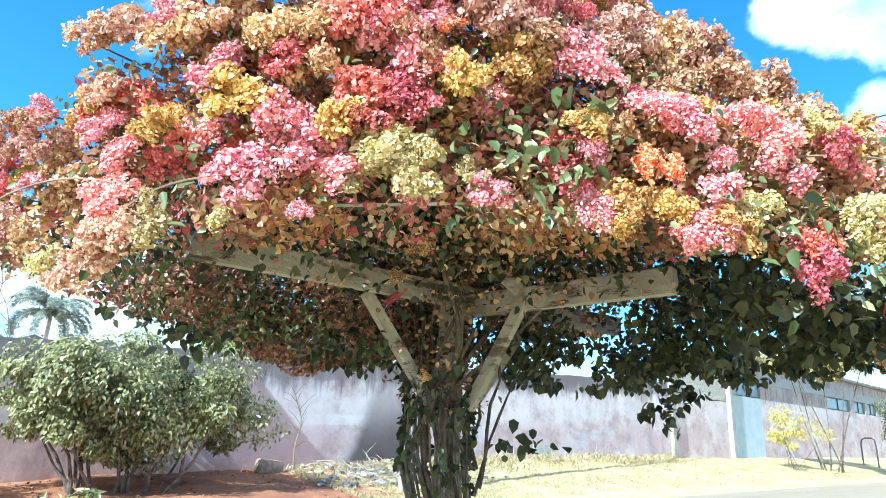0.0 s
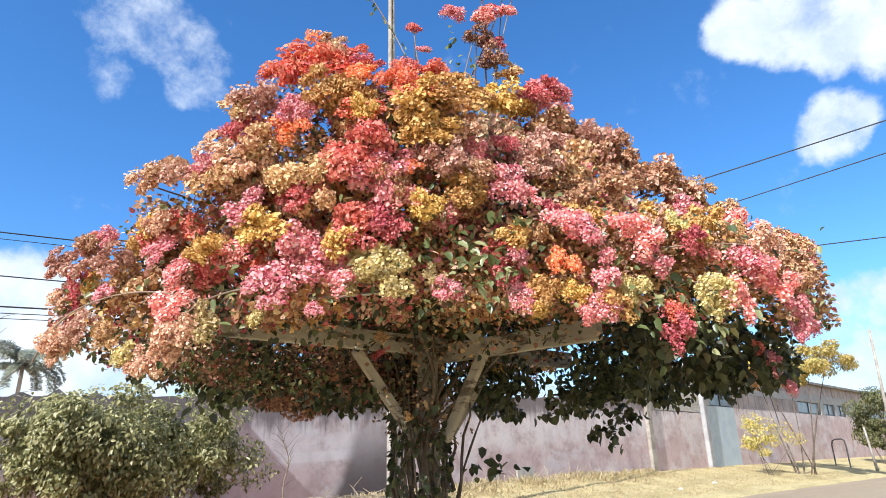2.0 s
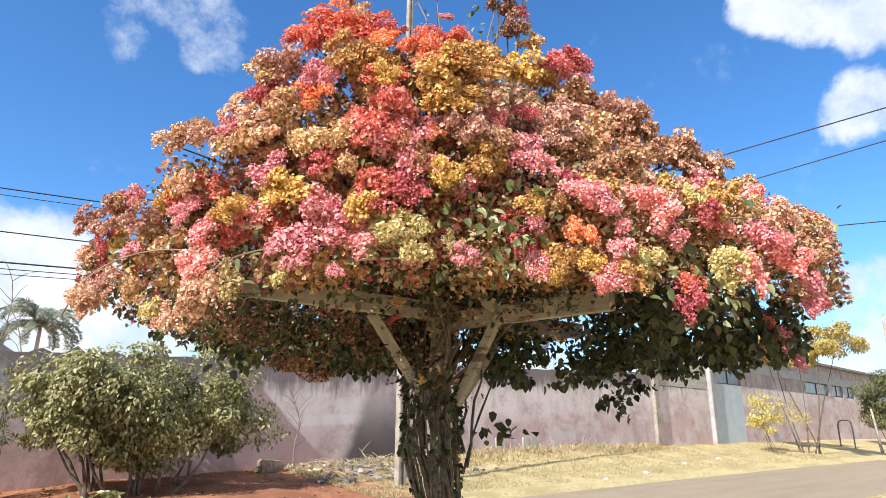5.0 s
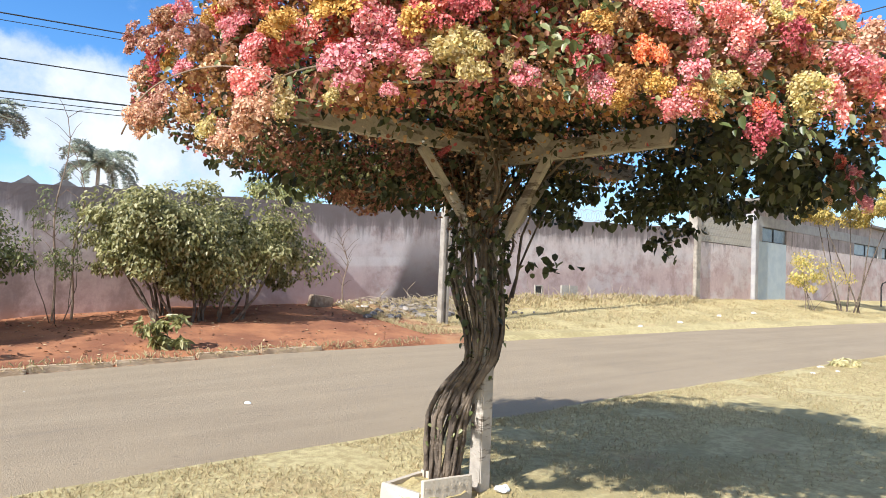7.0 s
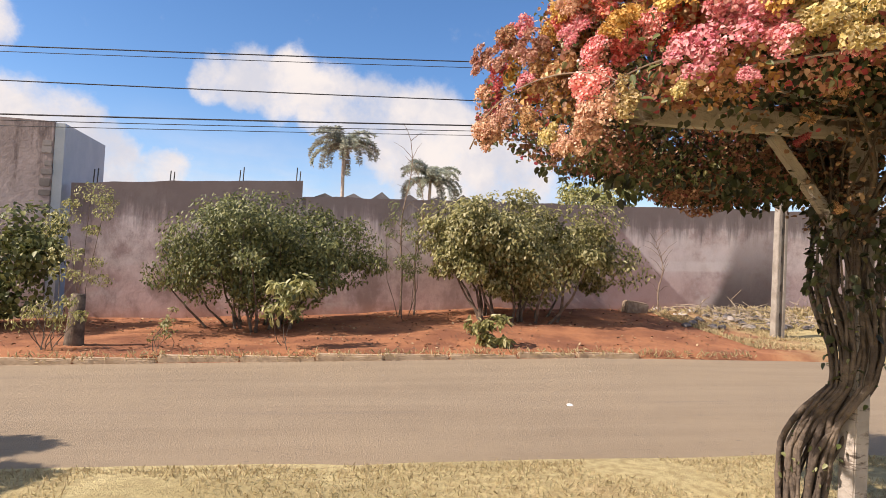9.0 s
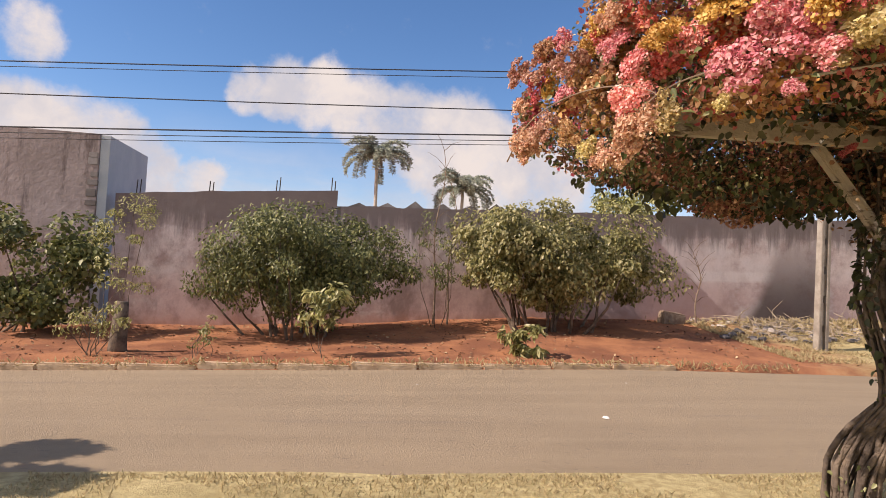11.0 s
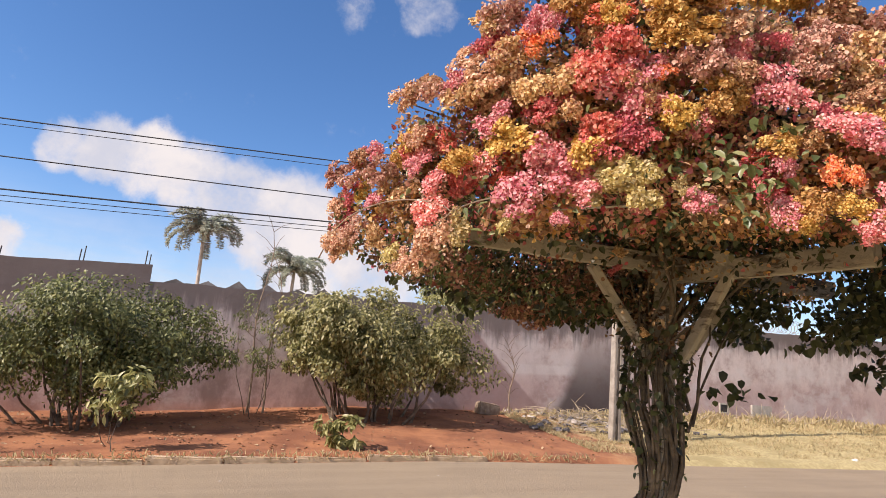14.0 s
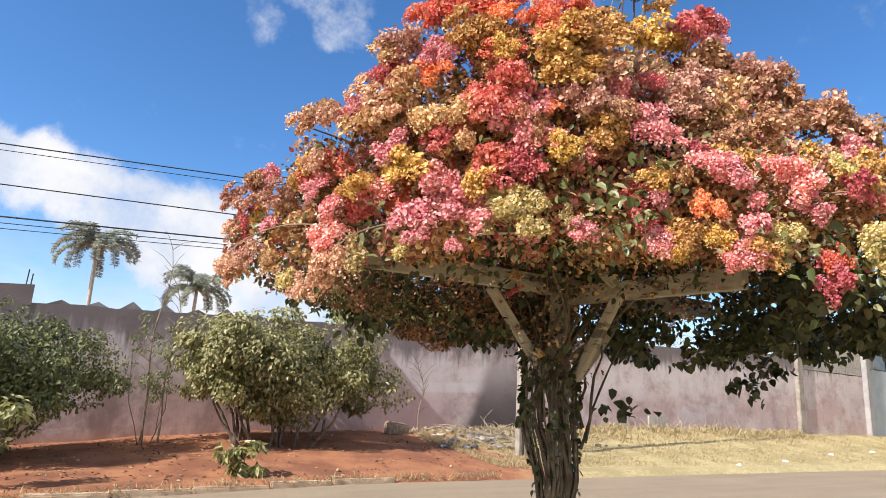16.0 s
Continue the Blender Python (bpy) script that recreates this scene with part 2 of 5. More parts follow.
def plaster(n, co):
    """Mauve limewash over cement: pink below, grey above, black runs from the coping, soot over a burnt heap."""
    xyz = n.add("ShaderNodeSeparateXYZ", {0: co})
    x = xyz.outputs[0]
    z = n.math("ADD", n.math("MULTIPLY", x, -0.042), n.math("ADD", xyz.outputs[2], 0.17))
    big = n.noise(co, 0.55, 5, 0.65)
    up = n.step(n.math("ADD", z, n.math("MULTIPLY", n.math("SUBTRACT", big, 0.5), 1.2)), 0.9, 1.6)
    c = n.mix(up, (0.62, 0.46, 0.44), (0.72, 0.61, 0.59))
    c = n.mix(n.step(n.noise(co, 1.7, 6, 0.7), 0.42, 0.68, 0, 0.75), c, (0.40, 0.27, 0.25))
    c = n.mix(n.step(n.noise(co, 0.7, 5, 0.65, (1, 1, 1.6)), 0.5, 0.62, 0, 0.6), c, (0.70, 0.63, 0.62))
    blot = n.math("MULTIPLY", n.step(n.noise(co, 1.2, 7, 0.72, (1, 1, 0.6)), 0.42, 0.62, 0, 0.75), n.step(x, 3.5, -1.5, 0.25, 1.0))
    c = n.mix(blot, c, (0.23, 0.155, 0.14))
    run = n.noise(co, 1.0, 6, 0.75, (3.2, 1, 0.28))
    top = n.step(n.math("ADD", z, n.math("MULTIPLY", run, 2.0)), 3.0, 3.6)
    c = n.mix(n.math("MULTIPLY", top, 0.85), c, (0.10, 0.08, 0.075))
    band = n.step(n.math("ADD", z, n.math("MULTIPLY", n.math("SUBTRACT", n.noise(co, 1.6, 6, 0.75, (1, 1, 0.5)), 0.5), 0.55)), 2.30, 2.38)
    c = n.mix(n.math("MULTIPLY", band, n.step(n.noise(co, 0.8, 4), 0.3, 0.6, 0.25, 0.6)), c, (0.20, 0.155, 0.15))
    # Slanting cast shadow painted left of a pale wedge, soot over a burnt heap
    wob = n.math("MULTIPLY", n.math("SUBTRACT", n.noise(co, 2.5, 5, 0.6), 0.5), 0.25)
    left = n.math("ADD", n.math("ADD", z, n.math("MULTIPLY", x, 0.95)), wob)
    slant_shadow = n.math("MULTIPLY", n.step(left, 6.62, 6.52), n.step(x, 3.2, 4.2))
    c = n.mix(n.math("MULTIPLY", slant_shadow, 0.7), c, (0.30, 0.19, 0.185))
    pale = n.math("MULTIPLY", n.step(n.math("ABSOLUTE", n.math("SUBTRACT", z, 1.42)), 0.16, 0.08), n.step(n.math("ABSOLUTE", n.math("SUBTRACT", x, 6.5)), 1.25, 0.9))
    c = n.mix(n.math("MULTIPLY", pale, 0.45), c, (0.80, 0.74, 0.72))
    hump = n.math("MULTIPLY", n.math("POWER", n.math("MAXIMUM", n.math("SUBTRACT", z, 0.15), 0.0), 0.55), 0.72)
    edge = n.math("SUBTRACT", n.math("ADD", x, n.math("MULTIPLY", wob, 0.8)), n.math("ADD", hump, 6.45))
    soot = n.math("MULTIPLY", n.step(edge, -0.1, 0.35), n.step(n.math("ADD", x, n.math("MULTIPLY", big, 1.2)), 9.9, 9.1))
    c = n.mix(n.math("MULTIPLY", soot, n.step(z, 2.7, 0.6, 0.25, 0.92)), c, (0.055, 0.038, 0.034))
    splash = n.step(n.math("ADD", z, n.math("MULTIPLY", big, 0.8)), 1.1, 0.5, 0, 0.65)
    c = n.mix(n.math("MULTIPLY", splash, n.step(x, 6.5, 4.5)), c, (0.42, 0.17, 0.08))
    return n.mix(n.math("MULTIPLY", n.noise(co, 22, 5, 0.7), 0.3), c, (0.2, 0.16, 0.16))


PLASTER = surface("mauve_limewash", plaster, 0.92, lambda n, co: (n.math("ADD", n.noise(co, 7, 6, 0.7), n.noise(co, 1.2, 3)), 0.5))


def raw_wall(n, co):
    c = n.mix(n.step(n.noise(co, 0.8, 5, 0.7), 0.35, 0.65), (0.42, 0.35, 0.34), (0.28, 0.23, 0.22))
    run = n.noise(co, 1.0, 6, 0.75, (2.6, 1, 0.35))
    return n.mix(n.step(run, 0.5, 0.66, 0, 0.8), c, (0.12, 0.09, 0.085))


RAW = surface("stained_cement_wall", raw_wall, 0.92, grain(9, 0.6))


def earth(n, co):
    """Red soil on the far side, straw and dust elsewhere."""
    xyz = n.add("ShaderNodeSeparateXYZ", {0: co})
    x, y = xyz.outputs[0], xyz.outputs[1]
    mid, fine = n.noise(co, 1.1, 6, 0.65), n.noise(co, 14, 5, 0.7)
    soil = n.mix(n.step(mid, 0.35, 0.65), (0.22, 0.08, 0.036), (0.40, 0.165, 0.072))
    soil = n.mix(n.step(fine, 0.55, 0.75, 0, 0.7), soil, (0.16, 0.075, 0.04))
    dry = n.mix(n.step(fine, 0.3, 0.7), (0.36, 0.27, 0.12), (0.57, 0.47, 0.235))
    dry = n.mix(n.step(mid, 0.55, 0.72, 0, 0.6), dry, (0.46, 0.30, 0.16))
    dry = n.mix(n.step(n.noise(co, 0.6, 6, 0.7, (0.6, 1.6, 1)), 0.47, 0.62, 0, 0.75), dry, (0.33, 0.26, 0.115))
    edge = n.math("ADD", x, n.math("MULTIPLY", n.math("SUBTRACT", mid, 0.5), 3.5))
    right = n.step(edge, 5.0, 7.0)
    near = n.step(y, 4.0, 3.0)
    return n.mix(n.math("MAXIMUM", right, near), soil, dry)


EARTH = surface("soil_and_dry_turf", earth, 0.95, lambda n, co: (n.math("ADD", n.noise(co, 9, 6, 0.7), n.noise(co, 45, 4, 0.7)), 0.8))


def dusty_road(n, co):
    along = n.noise(co, 1.0, 5, 0.6, (0.25, 2.2, 1))
    c = n.mix(n.step(along, 0.25, 0.8), (0.30, 0.222, 0.137), (0.385, 0.29, 0.183))
    c = n.mix(n.step(n.noise(co, 0.5, 4), 0.4, 0.7, 0, 0.5), c, (0.41, 0.305, 0.187))
    c = n.mix(n.step(n.noise(co, 1.6, 6, 0.7, (0.12, 1.6, 1)), 0.58, 0.7, 0, 0.45), c, (0.24, 0.185, 0.14))
    pit = n.noise(co, 26, 4, 0.75, (0.45, 1.3, 1))
    c = n.mix(n.step(pit, 0.60, 0.72, 0, 0.75), c, (0.12, 0.09, 0.07))
    c = n.mix(n.step(n.noise(co, 60, 3, 0.8, (0.35, 1.2, 1)), 0.58, 0.72, 0, 0.5), c, (0.5, 0.4, 0.29))
    return n.mix(n.math("MULTIPLY", n.noise(co, 130, 3), 0.35), c, (0.14, 0.11, 0.09))


ROAD = surface("dusty_worn_asphalt", dusty_road, 0.9, lambda n, co: (n.math("ADD", n.noise(co, 30, 5, 0.75), n.noise(co, 120, 3)), 0.5))


# ---- mesh helpers ----
def box(bm, lo, hi, m=None):
    v = [bm.verts.new((m or Matrix()) @ Vector((x, y, z))) for x in (lo[0], hi[0]) for y in (lo[1], hi[1]) for z in (lo[2], hi[2])]
    for f in ((0, 1, 3, 2), (4, 6, 7, 5), (0, 4, 5, 1), (2, 3, 7, 6), (0, 2, 6, 4), (1, 5, 7, 3)):
        bm.faces.new([v[i] for i in f])
    return v


def tube(bm, pts, r0, r1=None, sides=6, knots=0.0, rng=random):
    """A tapered tube along points, with uneven girth."""
    pts = [Vector(p) for p in pts]
    r1 = r0 if r1 is None else r1
    rings, last = [], None
    for i, p in enumerate(pts):
        d = (pts[min(i + 1, len(pts) - 1)] - pts[max(i - 1, 0)]).normalized()
        a = (last - d * last.dot(d)) if last else d.orthogonal()
        a = a.normalized() if a.length > 1e-6 else d.orthogonal().normalized()
        last = a
        b = d.cross(a)
        r = (r0 + (r1 - r0) * i / max(1, len(pts) - 1)) * (1 + knots * (rng.random() - 0.5))
        rings.append([bm.verts.new(p + (a * math.cos(6.2832 * k / sides) + b * math.sin(6.2832 * k / sides)) * r) for k in range(sides)])
    for q, s in zip(rings, rings[1:]):
        for k in range(sides):
            bm.faces.new((q[k], q[(k + 1) % sides], s[(k + 1) % sides], s[k]))
    bm.faces.new(rings[0][::-1])
    bm.faces.new(rings[-1])


def finish(name, data, material, parent=None, label="", bevel=0.0, smooth=False):
    """Links a bmesh (or a mesh) as one object under a parent."""
    if isinstance(data, bmesh.types.BMesh):
        if bevel:
            bmesh.ops.bevel(data, geom=data.edges[:], offset=bevel, segments=2, affect="EDGES", clamp_overlap=True)
        bmesh.ops.recalc_face_normals(data, faces=data.faces[:])
        mesh = bpy.data.meshes.new(name)
        data.to_mesh(mesh)
        data.free()
        mesh.materials.append(material)
        if smooth:
            mesh.shade_smooth()
    else:
        mesh = data
    ob = new(name, mesh)
    ob.parent = parent
    if label:
        tagged(ob, label)
    return ob


def part(name, bm, material, parent, label="", bevel=0.0, smooth=False):
    return finish(name, bm, material, parent, label, bevel, smooth)


def thing(name, label, category, at=(0, 0, 0), group="", kind=""):
    ob = new(name)
    ob.location = at
    return tagged(ob, label, category, group, kind)


HEART = np.array([(0, 0, 0), (0.36, 0.2, 0.07), (0.3, 0.62, 0.1), (0, 1, -0.06), (-0.3, 0.62, 0.1), (-0.36, 0.2, 0.07)])
LANCE = np.array([(0, 0, 0), (0.17, 0.3, 0.05), (0.15, 0.65, 0.04), (0, 1, -0.1), (-0.15, 0.65, 0.04), (-0.17, 0.3, 0.05)])


def leaves(name, pos, nrm, size, material, rng, shape=HEART, grow=None):
    """One mesh of folded leaves at the places pos, facing nrm; grow: the way of their tips, else any."""
    n = len(pos)
    nrm = nrm / np.linalg.norm(nrm, axis=1, keepdims=True)
    b = rng.normal(size=(n, 3)) if grow is None else grow + rng.normal(size=(n, 3)) * 0.25
    b -= nrm * (b * nrm).sum(1, keepdims=True)
    b /= np.linalg.norm(b, axis=1, keepdims=True) + 1e-9
    t = np.cross(b, nrm)
    v = pos[:, None] + size[:, None, None] * (shape[None, :, :1] * t[:, None] + shape[None, :, 1:2] * b[:, None] + shape[None, :, 2:] * nrm[:, None])
    k = np.arange(n)[:, None] * 6
    faces = np.concatenate([k + np.array([[0, 1, 2, 3]]), k + np.array([[0, 3, 4, 5]])])
    mesh = bpy.data.meshes.new(name)
    mesh.vertices.add(n * 6)
    mesh.vertices.foreach_set("co", v.reshape(-1).astype(np.float32))
    mesh.loops.add(n * 8)
    mesh.loops.foreach_set("vertex_index", faces.reshape(-1).astype(np.int32))
    mesh.polygons.add(n * 2)
    mesh.polygons.foreach_set("loop_start", np.arange(0, n * 8, 4, dtype=np.int32))
    mesh.update(calc_edges=True)
    mesh.validate()
    mesh.materials.append(material)
    return mesh


rng = np.random.default_rng(7)
dice = random.Random(11)


# ---- ground, road ----
def bend(x):
    """How far the street swings aside further along."""
    return -0.001 * max(0.0, x - 6) ** 2 if x < 60 else -2.916 - 0.108 * (x - 60)


def ramp(v):
    v = min(1.0, max(0.0, v))
    return v * v * (3 - 2 * v)


def lie(x, y):
    """The street falls away to one side beyond its middle."""
    return -(0.05 + 0.03 * min(30.0, max(0.0, 1.5 - x))) * ramp((y - 1.5) / 4.5)


def ground_z(x, y):
    """Bank that rises from the road to the wall, flat elsewhere."""
    k = y - 6.45 - bend(x)
    rise = 0.08 + 0.30 * ramp((x + 6) / 12) + 0.2 * ramp((x - 6) / 8)
    far = 0.10 + rise * min(1.0, max(0.0, k / 4.0)) + lie(x, y) if k > 0 else -0.02
    bump = 0.05 * noise.noise(Vector((x * 0.7, y * 0.7, 0))) + 0.025 * noise.noise(Vector((x * 2.3, y * 2.3, 3)))
    if k > 0:
        return far + bump * min(1.0, k * 1.5)
    n = 1.48 + bend(x) - y
    return (0.03 + bump * 0.8) * min(1.0, n * 2) if n > 0 else -0.02 + lie(x, y)


def steps(a, b, fine0, fine1, d):
    near = list(np.arange(fine0, fine1, d))
    left = [a, a / 2, a / 4, (a / 4 + fine0) / 2, fine0 - 4, fine0 - 1]
    right = [fine1, fine1 + 1, fine1 + 4, (fine1 + b / 4) / 2, b / 4, b / 2, b]
    return left + near + right


xs, ys = steps(-900, 900, -14, 40, 0.3), steps(-900, 900, -6, 11.3, 0.15)
bm = bmesh.new()
grid = [[bm.verts.new((x, y, ground_z(x, y) if abs(x) < 90 and abs(y) < 60 else (0.3 if y > 0 else 0.0))) for y in ys] for x in xs]
for i in range(len(xs) - 1):
    for j in range(len(ys) - 1):
        bm.faces.new((grid[i][j], grid[i + 1][j], grid[i + 1][j + 1], grid[i][j + 1]))
tagged(finish("ground", bm, EARTH, smooth=True), "red soil bank and dry straw-coloured verges", "ground", kind="structure")

bm = bmesh.new()
rows = []
for x in np.concatenate([np.arange(-60, -14, 4), np.arange(-14, 40, 0.4), np.arange(40, 140, 4)]):
    near = 1.22 + bend(x) + 0.10 * noise.noise(Vector((x * 0.9, 1, 0))) + 0.05 * noise.noise(Vector((x * 4, 2, 0)))
    far = 6.40 + bend(x) + (0.12 * noise.noise(Vector((x * 0.9, 5, 0))) + 0.2 if x > 2.3 else 0)
    row = []
    for k in range(13):
        y = near + (far - near) * k / 12
        z = 0.012 + 0.03 * math.sin(math.pi * k / 12) if 0 < k < 12 else 0.0
        row.append(bm.verts.new((x, y, z + lie(x, y))))
    rows.append(row)
for a, b in zip(rows, rows[1:]):
    for k in range(12):
        bm.faces.new((a[k], b[k], b[k + 1], a[k + 1]))
tagged(finish("road", bm, ROAD, smooth=True), "narrow dusty worn asphalt street", "road", kind="structure")

kerb = thing("kerb", "weathered low concrete kerb along red soil", "kerb", kind="structure")
x = -16.0
while x < 2.0:
    length = dice.uniform(0.9, 1.05)
    bm = bmesh.new()
    box(bm, (x + 0.003, 6.32 + dice.uniform(-0.015, 0.015), -0.1), (x + length - 0.003, 6.47, 0.095 + dice.uniform(-0.015, 0.015)), pose(0, 0, lie(x, 6.4)))
    part("kerb_stone", bm, KERB, kerb, bevel=0.02)
    x += length


# ---- walls along the far side ----
WALL_Y = 11.0


def coping_wall(name, x0, x1, top, material, label, depth=0.18, rough=0.03, y=WALL_Y, climb=0.0):
    """A wall with an uneven top edge."""
    bm = bmesh.new()
    n = max(2, int((x1 - x0) / 0.35))
    prev = None
    for i in range(n + 1):
        x = x0 + (x1 - x0) * i / n
        z = top + climb * (x - x0) + rough * noise.noise(Vector((x * 1.7, top, 0)))
        ring = [bm.verts.new(p) for p in ((x, y, -0.6), (x, y, z), (x, y + depth, z), (x, y + depth, -0.6))]
        if prev:
            for k in range(4):
                bm.faces.new((prev[k], ring[k], ring[(k + 1) % 4], prev[(k + 1) % 4]))
        else:
            bm.faces.new(ring[::-1])
        prev = ring
    bm.faces.new(prev)
    return tagged(finish(name, bm, material), label, "wall", kind="structure")


coping_wall("wall_long", -2.826, 22.5, 2.55, PLASTER, "long mauve limewashed wall with black runs and soot", climb=0.042)
coping_wall("wall_raised", -7.25, -2.83, 2.52, PLASTER, "taller stained mauve wall with broken top", 0.22, 0.05, WALL_Y - 0.012, 0.084)
raised = bpy.data.objects["wall_raised"]
for x in (-6.9, -5.48, -4.13, -2.98):
    for dx in (0.0, 0.07):
        bm = bmesh.new()
        tube(bm, [(x + dx, 11.1, 2.4), (x + dx + 0.02, 11.1, 2.78 + 0.084 * (x + 7.25) + dice.uniform(-0.06, 0.05))], 0.012, sides=5)
        part("rebar", bm, STEEL, raised, "rusty reinforcing bar stub")

# Half-built block beside it
block = thing("block_building", "tall stained cement building with pale blue side", "building")
bm = bmesh.new()
box(bm, (-19, 10.9, -0.8), (-7.58, 11.1, 3.66))
part("front_wall", bm, RAW, block, "grey stained cement front wall", 0.01)
bm = bmesh.new()
box(bm, (-7.575, 10.93, -0.8), (-7.40, 13.4, 3.64))
part("side_wall", bm, BLUE, block, "pale blue painted side wall")
bm = bmesh.new()
box(bm, (-19, 13.3, -0.8), (-7.59, 13.45, 3.63))
part("back_wall", bm, RAW, block)
bm = bmesh.new()
box(bm, (-19, 11.1, 3.4), (-7.59, 13.3, 3.52))
part("roof_slab", bm, CONCRETE, block)
for k in range(8):
    bm = bmesh.new()
    z = 1.75 + k * 0.2 + 0.08 * dice.random()
    box(bm, (-7.8 + 0.1 * dice.random(), 10.885, z), (-7.60 + 0.04 * dice.random(), 10.93, z + 0.1 + 0.06 * dice.random()))
    part("brick", bm, SHEET, block, "ragged broken brick edge", 0.01)

# Corrugated roof behind the wall, its wavy end over the coping
shed = thing("shed_roof", "corrugated fibre cement shed roof behind wall", "roof")
for s in range(7):
    x0 = -2.7 + s * 0.62 + 0.05 * dice.random()
    bm = bmesh.new()
    up = 0.02 + 0.09 * dice.random()
    e = 2.53 + 0.042 * (x0 + 2.83)
    prof = [(x0, e), (x0 + 0.12, e + 0.06), (x0 + 0.31, e + 0.10 + up), (x0 + 0.50, e + 0.06), (x0 + 0.62, e)]
    rows = [[bm.verts.new((px, py, pz + dz)) for px, pz in prof] for py, dz in ((11.22, 0), (13.2, -0.25))]
    for k in range(4):
        bm.faces.new((rows[0][k], rows[0][k + 1], rows[1][k + 1], rows[1][k]))
    bm.faces.new(rows[0])
    bm.faces.new(rows[1][::-1])
    bm.faces.new((rows[0][0], rows[0][4], rows[1][4], rows[1][0]))
    part("roof_sheet", bm, SHEET, shed)
bm = bmesh.new()
box(bm, (-2.7, 13.1, -0.6), (1.7, 13.25, 2.25))
part("rear_wall", bm, RAW, shed)
bm = bmesh.new()
box(bm, (-2.7, 11.24, 2.3), (1.7, 11.3, 2.5))
part("roof_beam", bm, TWIG, shed)

# Further along: pier, pierced blocks, white pillar, blue panel, long wing with windows
pier = thing("wall_pier", "grey concrete pier at the end of wall", "pier")
bm = bmesh.new()
box(bm, (22.5, 10.85, -0.1), (22.85, 11.25, 4.32))
part("shaft", bm, POLE, pier, bevel=0.02)
coping_wall("wall_panel", 22.86, 27.85, 3.1, PLASTER, "mauve limewashed wall panel under pierced blocks")
screen = thing("block_screen", "pierced concrete block screen on the wall", "screen")
bars = ((0, 0, 0.235, 0.04), (0, 0.25, 0.235, 0.29), (0, 0.04, 0.04, 0.25), (0.195, 0.04, 0.235, 0.25), (0.07, 0.04, 0.09, 0.25), (0.11, 0.04, 0.13, 0.25), (0.15, 0.04, 0.17, 0.25))
bm = bmesh.new()
for a, b, c, d in bars:
    box(bm, (a, 0, b), (c, 0.12, d))
block_mesh = bpy.data.meshes.new("block")
bm.to_mesh(block_mesh)
bm.free()
block_mesh.materials.append(CONCRETE)
for k in range(20):
    for r in range(4):
        finish("block", block_mesh, CONCRETE, screen).location = (22.9 + k * 0.245, 11.0, 3.14 + r * 0.3)
wing = thing("long_building", "long low mauve building with window row", "building")
bm = bmesh.new()
box(bm, (27.86, 10.8, -0.1), (28.2, 11.3, 4.75))
part("pillar", bm, WHITE, wing, "white rendered corner pillar", 0.02)
bm = bmesh.new()
box(bm, (28.21, 11.0, -0.1), (31.8, 11.2, 3.48))
part("lower_panel", bm, BLUE, wing, "faded blue panel")
bm = bmesh.new()
box(bm, (28.21, 10.98, 4.22), (131, 11.2, 4.72))
part("lintel", bm, WHITE, wing, "pale painted lintel band")
bm = bmesh.new()
box(bm, (31.81, 11.0, -0.1), (131, 11.2, 3.45))
part("lower_wall", bm, PLASTER, wing)
bm = bmesh.new()
box(bm, (28.21, 11.003, 4.725), (131, 11.2, 5.35))
part("upper_wall", bm, RAW, wing)
bays = [(28.9, 31.8), (41.8, 46.1), (46.9, 49.3), (49.9, 51.9), (52.8, 57.0), (58.0, 62.2), (63.2, 67.4), (68.4, 72.6), (73.6, 77.8), (78.8, 83.0), (84.0, 88.2), (89.2, 93.4), (94.4, 98.6), (99.6, 103.8), (104.8, 109.0), (110.0, 114.2), (115.2, 119.4)]
for (x0, x1), (x2, x3) in zip([(27, 28.21)] + bays, bays + [(131, 132)]):
    bm = bmesh.new()
    box(bm, (x1 + 0.005, 10.95 if x2 - x1 < 2 else 11.0, 3.49 if x1 < 31 else 3.455), (x2 - 0.005, 11.2, 4.215))
    part("mullion", bm, WHITE if x2 - x1 < 2 else RAW, wing)
for x0, x1 in bays:
    bm = bmesh.new()
    box(bm, (x0, 11.08, 3.46), (x1, 11.12, 4.21))
    pane = part("window", bm, GLASS_DARK, wing)
    bm = bmesh.new()
    for lo, hi in (((x0, 3.49), (x1, 3.53)), ((x0, 4.17), (x1, 4.21)), (((x0 + x1) / 2 - 0.03, 3.53), ((x0 + x1) / 2 + 0.03, 4.17))):
        box(bm, (lo[0], 11.04, lo[1]), (hi[0], 11.078, hi[1]))
    part("window_frame", bm, STEEL, pane)
bm = bmesh.new()
box(bm, (27.9, 10.7, 5.36), (131, 14.0, 5.52))
part("roof", bm, SHEET, wing, "brown sheet roof", 0.02)
bm = bmesh.new()
box(bm, (27.9, 13.8, -0.1), (131, 13.95, 5.34))
part("rear_wall", bm, RAW, wing)

# Razor wire on the long wall
coil = thing("razor_wire", "coil of galvanised razor wire on wall", "razor wire")
bm = bmesh.new()
pts = [(11.2 + 0.012 * i, 11.08 + 0.2 * math.cos(i * 0.52), 3.36 + 0.012 * 0.042 * i + 0.2 * math.sin(i * 0.52) + 0.03 * math.sin(i * 0.13)) for i in range(430)]
tube(bm, pts, 0.008, sides=4)
part("wire", bm, GALV, coil)


